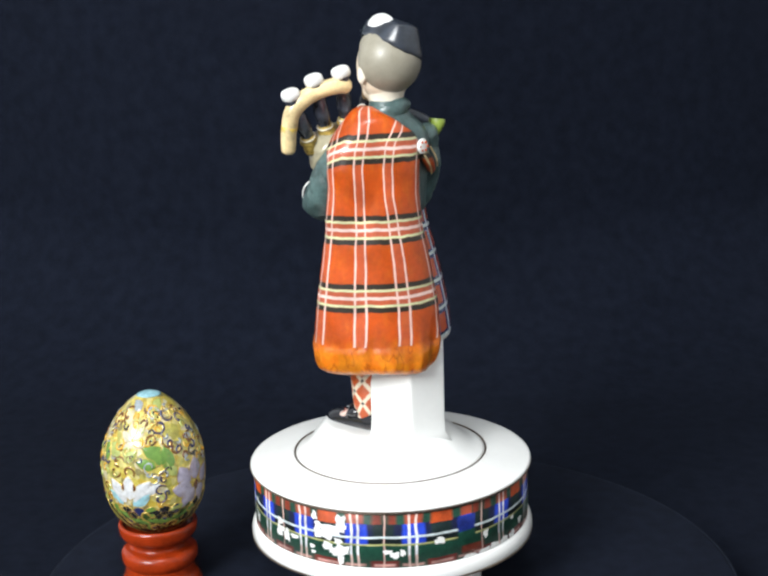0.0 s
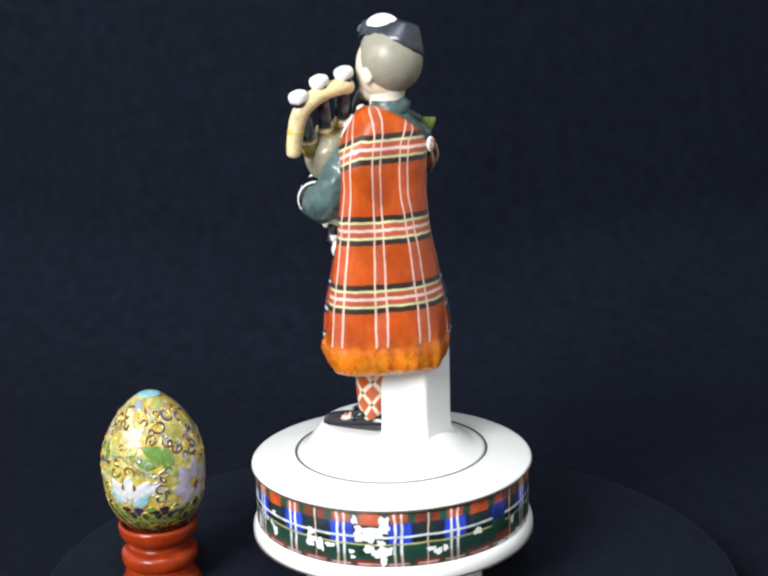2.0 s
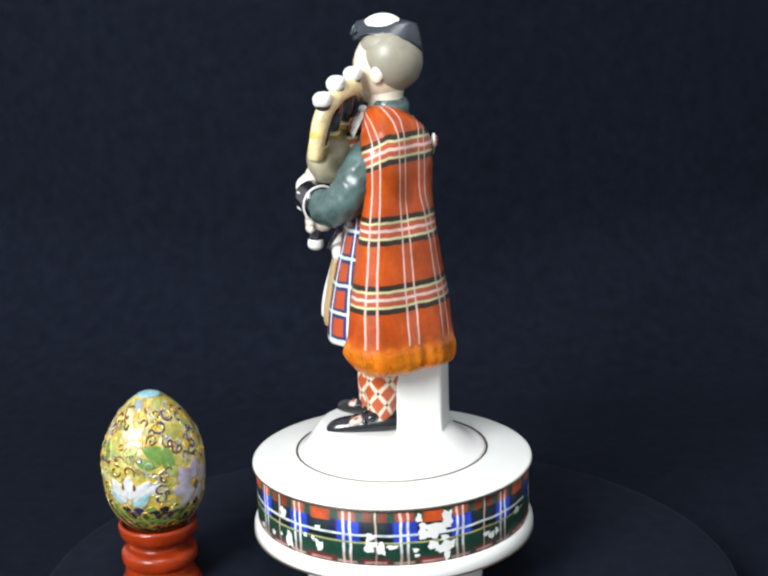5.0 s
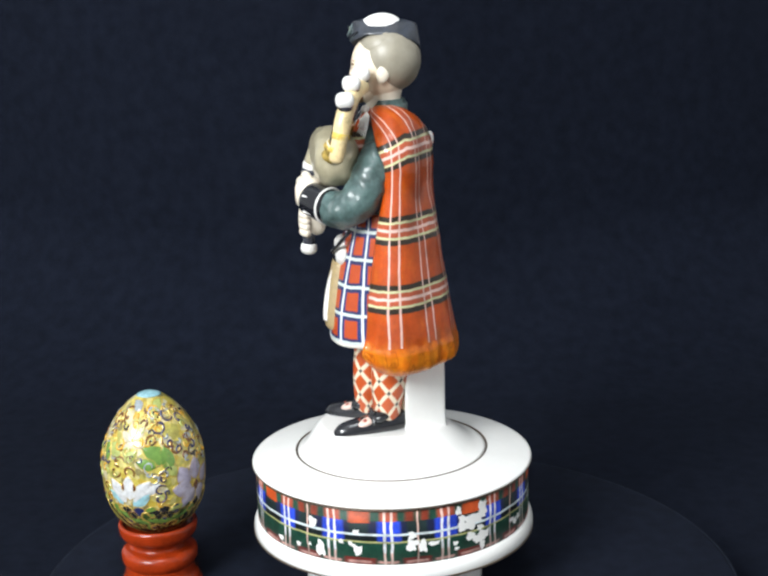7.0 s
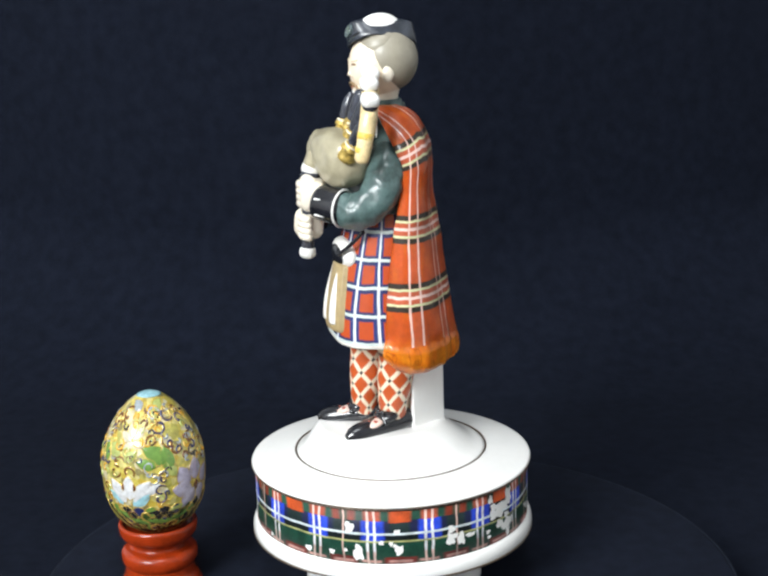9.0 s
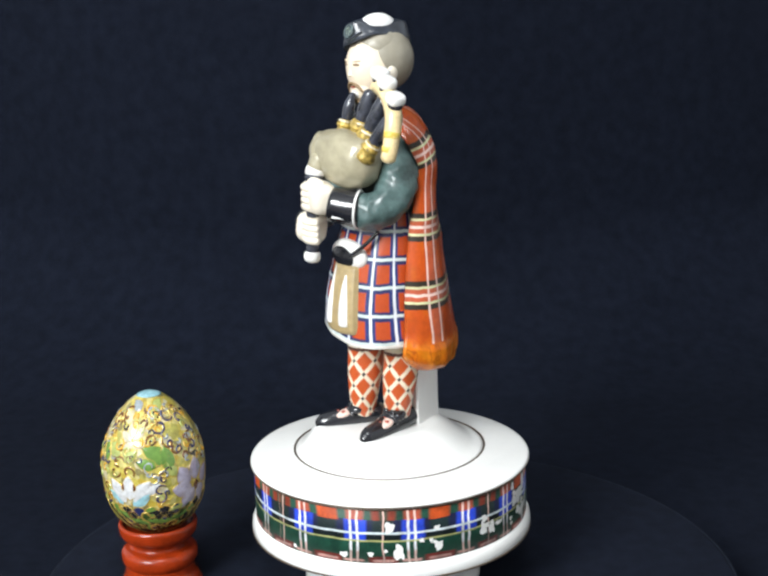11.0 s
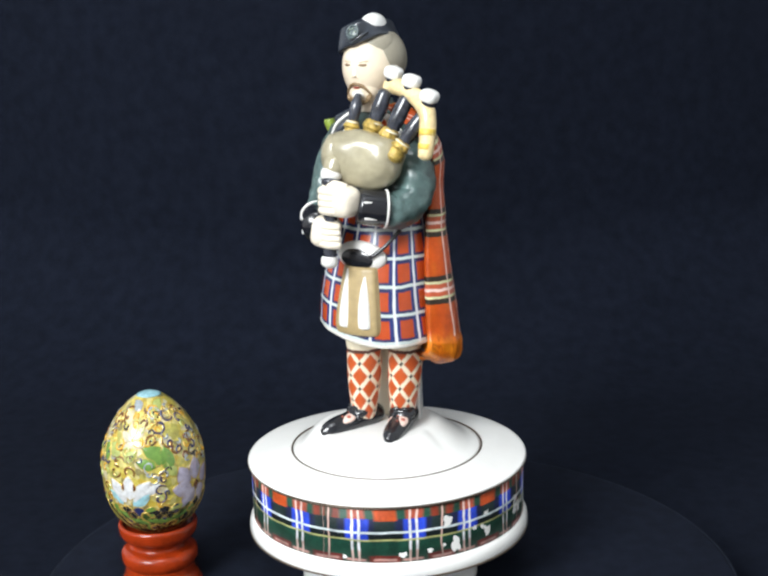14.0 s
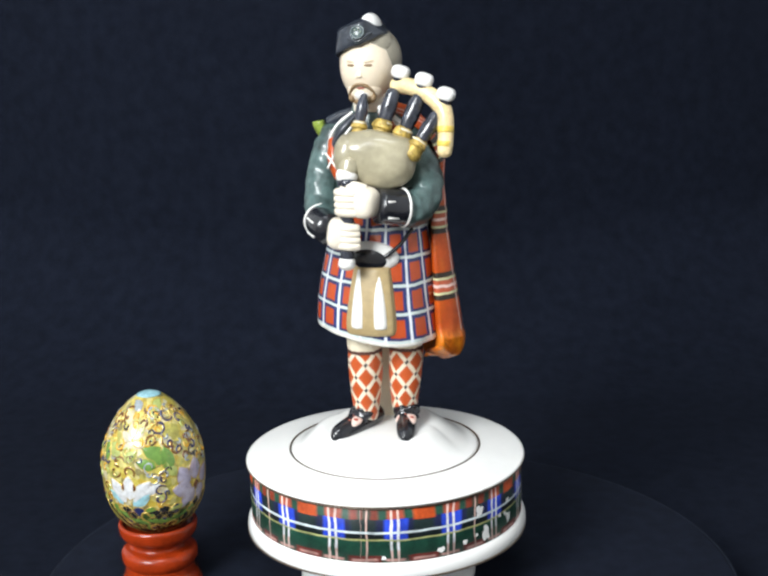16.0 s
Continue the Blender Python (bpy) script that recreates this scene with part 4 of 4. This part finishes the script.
def egg_ground():
    """Yellow, cream and olive enamel between the gilt wires."""
    m = material("gilt_yellow_enamel", (0.62, 0.46, 0.08), 0.36, coat=0.8, var=0.35, grain=420, bump=0.5)
    t = m.node_tree
    co, cells, ramp = t.nodes.new("ShaderNodeTexCoord"), t.nodes.new("ShaderNodeTexVoronoi"), t.nodes.new("ShaderNodeValToRGB")
    cells.inputs["Scale"].default_value = 360
    t.links.new(co.outputs["Object"], cells.inputs["Vector"])
    sep = t.nodes.new("ShaderNodeSeparateColor")
    t.links.new(cells.outputs["Color"], sep.inputs[0])
    t.links.new(sep.outputs[0], ramp.inputs[0])
    ramp.color_ramp.interpolation = "CONSTANT"
    stops = ((0.0, (0.52, 0.44, 0.085)), (0.30, (0.54, 0.48, 0.17)), (0.52, (0.46, 0.34, 0.045)), (0.70, (0.36, 0.33, 0.07)), (0.82, (0.55, 0.50, 0.32)), (0.93, (0.20, 0.17, 0.06)))
    e = ramp.color_ramp.elements
    e[0].position, e[0].color = stops[0][0], (*stops[0][1], 1)
    e[1].position, e[1].color = stops[1][0], (*stops[1][1], 1)
    for pos, c in stops[2:]:
        e.new(pos).color = (*c, 1)
    t.links.new(ramp.outputs[0], t.nodes[m["mul"]].inputs[6])
    return m


def enamel_egg():
    egg = tagged(new("enamel_egg"), "cloisonne enamel egg with flowers and gold scrolls on a wooden stand", "ornamental egg")
    egg.location = EGG
    m_ground = egg_ground()
    cols = {"white": (0.60, 0.61, 0.62), "sky": (0.28, 0.50, 0.56), "green": (0.13, 0.25, 0.05), "lilac": (0.40, 0.37, 0.47), "navy": (0.022, 0.028, 0.10), "brown": (0.14, 0.055, 0.018), "dark": (0.02, 0.02, 0.02),
            "lime": (0.35, 0.40, 0.12), "grey": (0.28, 0.32, 0.34), "cream": (0.50, 0.47, 0.36), "moss": (0.040, 0.075, 0.018), "gold": (0.70, 0.48, 0.10), "amber": (0.62, 0.34, 0.03)}
    en = {k: material("enamel_" + k, c, 0.22, coat=0.6, var=0.22, grain=500, metal=0.4 if k == "gold" else 0.0, bump=0.05) for k, c in cols.items()}
    prof = [(egg_radius(z) / 1000, z / 1000) for z in np.concatenate([[-33.5], -33.5 * np.cos(np.linspace(0.12, 1.57, 22)), 34.0 * np.sin(np.linspace(0.06, 1.45, 24)), [34.0]])]
    prof[0], prof[-1] = (0, -0.0335), (0, 0.034)
    rigid("shell", lathe(prof, 72), m_ground, egg)

    def surf(bm, az, z, x, y, lift):
        zz = max(-32.5, min(33.6, z + y))
        r = max(6.0, egg_radius(zz))
        return bm.verts.new(egg_point(az + x / r, zz, lift)[0] / 1000)

    def petal(az, z, length, width, turn, col, name, lift=0.16):
        """A pointed cell of enamel, slightly domed, with a gold wire round it."""
        bm, wire = bmesh.new(), bmesh.new()
        c, s = math.cos(radians(turn)), math.sin(radians(turn))
        k = 9
        rows = []
        for i in range(k + 1):
            t = i / k
            w = width * 0.5 * math.sin(math.pi * t ** 0.8) ** 0.8
            row = []
            for q in (-1, -0.5, 0, 0.5, 1):
                x, y = q * w, length * (t - 0.5)
                row.append(surf(bm, az, z, c * x - s * y, s * x + c * y, lift * (1.25 - q * q)))
            rows.append(row)
        for a, b in zip(rows, rows[1:]):
            for i in range(4):
                try:
                    bm.faces.new((a[i], a[i + 1], b[i + 1], b[i]))
                except ValueError:
                    pass
        ob = rigid(name, bm, en[col], egg)
        edge = []
        for i in range(25):
            t = i / 12 if i <= 12 else (24 - i) / 12
            w = width * 0.5 * math.sin(math.pi * t ** 0.8) ** 0.8 * (1 if i <= 12 else -1) if 0 < t < 1 else 0.0
            edge.append((w, length * (t - 0.5)))
        strip = []
        for i, (x, y) in enumerate(edge):
            g = 1.0 + 0.5 / max(width, 3)
            strip.append([surf(wire, az, z, c * x * k - s * y * k, s * x * k + c * y * k, h) for k, h in ((1.0, 0.05), (0.5 + 0.5 * g, 0.34), (g, 0.02))])
        for a, b in zip(strip, strip[1:]):
            for i in range(2):
                wire.faces.new((a[i], a[i + 1], b[i + 1], b[i]))
        rigid("gilt_wire", wire, en["gold"], ob, "gilt wire round the enamel")
        return ob

    def curl(az, z, size, turn, col, flip=1, name="scroll", under=None):
        """A hooked scroll of wire and enamel lying on the shell."""
        bm = bmesh.new()
        pts = []
        for i in range(19):
            t = i / 18
            a = t * 4.6
            r = size * (1 - 0.72 * t)
            pts.append((flip * (r * math.cos(a) - size * 0.3), r * math.sin(a)))
        c, s = math.cos(radians(turn)), math.sin(radians(turn))
        pts = [(c * x - s * y, s * x + c * y) for x, y in pts]
        rad, rows = 0.40 + 0.06 * size, []
        for i, (x, y) in enumerate(pts):
            x0, y0 = pts[max(i - 1, 0)]
            x1, y1 = pts[min(i + 1, 18)]
            l = math.hypot(x1 - x0, y1 - y0) or 1
            nx, ny = -(y1 - y0) / l, (x1 - x0) / l
            g = rad * (0.7 + 0.5 * i / 18) + (0.30 if under else 0.0)
            low = 0.16 if under else 0.0
            rows.append([surf(bm, az, z, x + nx * q * g, y + ny * q * g, h - low) for q, h in ((-1, -0.05), (-0.7, 0.3), (0, 0.42), (0.7, 0.3), (1, -0.05))])
        for a, b in zip(rows, rows[1:]):
            for i in range(4):
                bm.faces.new((a[i], a[i + 1], b[i + 1], b[i]))
        return rigid(name, bm, en[col], under or egg, "gilt wire round the enamel" if under else "")

    F = radians(-86)     # the side that faces the room

    def at(px, py):
        """Azimuth and height of a spot given in millimetres across and up, as seen from the front."""
        r = max(4.0, egg_radius(py))
        return F + math.asin(max(-0.97, min(0.97, px / r))), py

    for px, py, size, turn, col, flip in (
            (-7.5, 24, 2.4, 60, "brown", 1), (-13, 20, 2.6, 100, "brown", -1), (3.5, 23.5, 2.6, 20, "grey", 1), (8.5, 22.5, 2.4, 150, "navy", -1), (4.5, 18.5, 2.6, 200, "navy", 1), (1.5, 13, 2.4, 20, "brown", -1),
            (8.5, 13, 2.6, 120, "brown", 1), (12.5, 9.5, 2.4, 200, "brown", -1), (16.5, 15, 2.2, 60, "brown", 1), (-4.5, 13.5, 2.3, 180, "amber", 1), (-12.5, 12, 2.4, 240, "amber", -1), (-18, 5, 2.6, 80, "navy", 1),
            (-12.5, 3.8, 2.8, 20, "brown", 1), (-14.5, -0.5, 2.4, 180, "brown", -1), (-8.5, -0.5, 2.5, 330, "brown", 1), (0.5, 1.5, 2.4, 80, "grey", -1), (1.8, -3.5, 2.2, 210, "grey", 1), (6.5, -2, 2.0, 20, "grey", -1),
            (5.5, -8.5, 2.4, 40, "navy", 1), (5.0, -12, 2.4, 220, "navy", -1), (3.5, -18.5, 2.6, 0, "dark", 1), (9.0, -18.5, 2.6, 180, "dark", -1), (15.5, -17.5, 2.2, 90, "gold", 1), (-3.5, -19, 2.4, 90, "gold", -1), (-9.5, -18, 2.2, 30, "brown", 1),
            (-14, -15, 2.2, 10, "gold", 1), (-6.5, -24, 2.2, 0, "dark", -1), (0, -25.5, 2.2, 40, "gold", 1), (6.5, -24.5, 2.2, 0, "gold", -1), (12, -22, 2.0, 30, "dark", 1), (-12, -21.5, 2.0, 190, "gold", 1),
            (20, 2.0, 2.2, 90, "grey", 1), (13.5, 20, 2.0, 10, "navy", 1), (-17, 13, 2.2, 60, "grey", 1), (17.5, 9.5, 2.2, 60, "dark", 1), (-9, 8.5, 2.0, 100, "lime", -1), (-19.5, -9, 2.0, 20, "brown", 1)):
        px, py = (px, min(py + 3.2, 29.0)) if py > -14 and px < 14 else (px + 1.2, py)
        ob = curl(*at(px, py), size * 1.3, turn, col, flip)
        if col != "gold":
            curl(*at(px, py), size * 1.3, turn, "gold", flip, "gilt_wire", ob)
    for px, py, l, w, turn, col, name in (
            (-9.2, 15.0, 6, 3.4, 60, "cream", "petal"), (-6.6, 17.6, 6, 3.4, 15, "cream", "petal"), (-3.4, 16.6, 6, 3.4, -40, "cream", "petal"), (-4.6, 12.0, 5, 3.2, -110, "cream", "petal"), (-8.4, 11.6, 5, 3.2, 120, "cream", "petal"), (-6.4, 14.2, 2.4, 2, 0, "amber", "flower_centre"),
            (-4.2, 29.4, 5, 3, 60, "grey", "petal"), (-1.0, 3.6, 8, 4.5, 75, "green", "leaf"), (-18.5, 8.0, 8, 4.5, 10, "green", "leaf"), (4.6, 29.4, 5, 3, -60, "lime", "leaf"),
            (3.5, 7.5, 11, 6.5, 60, "green", "leaf"), (8.5, 5.5, 10, 5.5, 10, "green", "leaf"), (10, 0.5, 7, 4, 30, "lime", "leaf"), (-15, 9, 9, 5, 40, "lime", "leaf"), (-8, 7, 7, 4, -50, "lime", "leaf"),
            (-14.5, -9.5, 11, 6.5, 35, "white", "petal"), (-3.5, -9.0, 11, 6.5, -40, "white", "petal"), (-9.5, -7.5, 10, 6, 0, "white", "petal"), (-15.5, -13, 8, 4.5, 50, "sky", "petal"), (-4.0, -13, 9, 5, -55, "sky", "petal"), (1.0, -8, 8, 4, -60, "white", "petal"),
            (13, -1.5, 9, 7, 25, "lilac", "petal"), (17.5, 0.5, 9, 7, 0, "lilac", "petal"), (20.5, -4, 8, 7, -40, "lilac", "petal"), (12.0, -7.5, 9, 7, 80, "lilac", "petal"), (14, -12.5, 9, 7, 140, "lilac", "petal"), (18.5, -12.5, 8, 6.5, 190, "lilac", "petal"),
            (17.5, -7.5, 4, 3.6, 0, "brown", "flower_centre"), (-12, -7, 3, 1.6, 0, "brown", "flower_centre"), (-7, -7, 3, 1.6, 0, "brown", "flower_centre"),
            (2, -21.5, 9, 4, 80, "green", "leaf"), (9, -21, 9, 4, 100, "green", "leaf"), (-6, -21.5, 8, 4, 70, "green", "leaf"), (14, -19.5, 7, 3.5, 110, "green", "leaf"), (-12.5, -18, 7, 3.5, 60, "green", "leaf"), (-3, -28, 8, 3.5, 90, "dark", "leaf"), (7, -27.5, 8, 3.5, 90, "dark", "leaf"), (1, -16.5, 5, 2.5, 90, "dark", "leaf"), (11, -15.5, 6, 3, 100, "lime", "leaf")):
        px, py = (px + 2.2, py + 0.2) if px >= 11.9 and py > -16 else (px, min(py + 3.2, 30.0)) if py > -14 else (px, py)
        petal(*at(px, py), l * 1.18, w * 1.18, turn, col, name, 0.3)
    cap = [(egg_radius(z) / 1000 + 0.00022, z / 1000 + 0.0001) for z in (32.5, 32.8, 33.1, 33.4, 33.7)] + [(0, 0.0343)]
    rigid("top_cell", lathe([(cap[0][0] - 0.0005, cap[0][1])] + cap, 40), en["sky"], egg, "pale blue enamel tip")
    rnd = random.Random(3)
    # scale-shaped cells in rows round the foot of the shell
    for row in range(5):
        for k in range(24):
            az = F + radians((k + 0.5 * (row % 2)) * 360 / 24)
            petal(az, -16.2 - 2.9 * row, 5.6, 5.4 - 0.35 * row, 180, ("green", "dark", "moss", "dark", "moss", "dark", "navy")[(k * 3 + row * 5) % 7], "scale", 0.25)
    # small scrolls that fill the ground between the flowers
    for k in range(170):
        az, z = F + radians(rnd.uniform(-85, 85)), rnd.uniform(-14, 29)
        x = egg_radius(z) * math.sin(az - F)
        if any(math.hypot(x - a, z - b) < r for a, b, r in ((-8, -6, 10), (17.5, -5, 10), (5, 9, 7), (-6.4, 16.5, 6), (0, 33, 3))):
            continue
        curl(az, z, rnd.uniform(1.3, 2.2), rnd.random() * 360, rnd.choice(["brown", "brown", "lime", "gold", "gold", "navy", "dark", "amber", "amber", "grey"]), rnd.choice([-1, 1]))
    # the far side carries the same scrollwork
    for k in range(40):
        az = F + radians(105 + 150 * rnd.random())
        curl(az, -22 + 46 * rnd.random(), 2.4, rnd.random() * 360, rnd.choice(["brown", "navy", "gold", "grey"]), rnd.choice([-1, 1]))
    return egg


enamel_egg()


def egg_stand():
    mm = lambda pts: [(r / 1000, z / 1000) for r, z in pts]
    prof = smooth_profile(mm([(0, 0), (17.4, 0), (18.2, 0.8), (17.8, 3.0), (16.6, 6.0), (16.3, 9.6)]), 4)
    prof += smooth_profile(mm([(16.3, 10.0), (17.3, 11.2), (17.9, 13.6), (17.5, 16.4), (15.8, 17.8)]), 4)
    prof += smooth_profile(mm([(15.4, 18.0), (13.2, 18.8), (12.8, 20.4), (13.8, 22.0), (16.2, 23.2), (17.8, 25.2), (18.4, 28.6), (18.1, 30.0), (17.2, 30.6), (16.0, 30.0), (13.4, 26.6), (0, 25.2)]), 4)
    ob = rigid("egg_stand", lathe(prof, 96), m_wood)
    ob.location = (EGG.x, EGG.y, TABLE)
    return tagged(ob, "turned red-brown lacquered wooden egg stand on the black platform", "egg stand")


egg_stand()


def motions():
    rows = [(float(t), turned(t)) for t in range(17)]
    walk(base_thing, rows)
    walk(piper, rows)


motions()
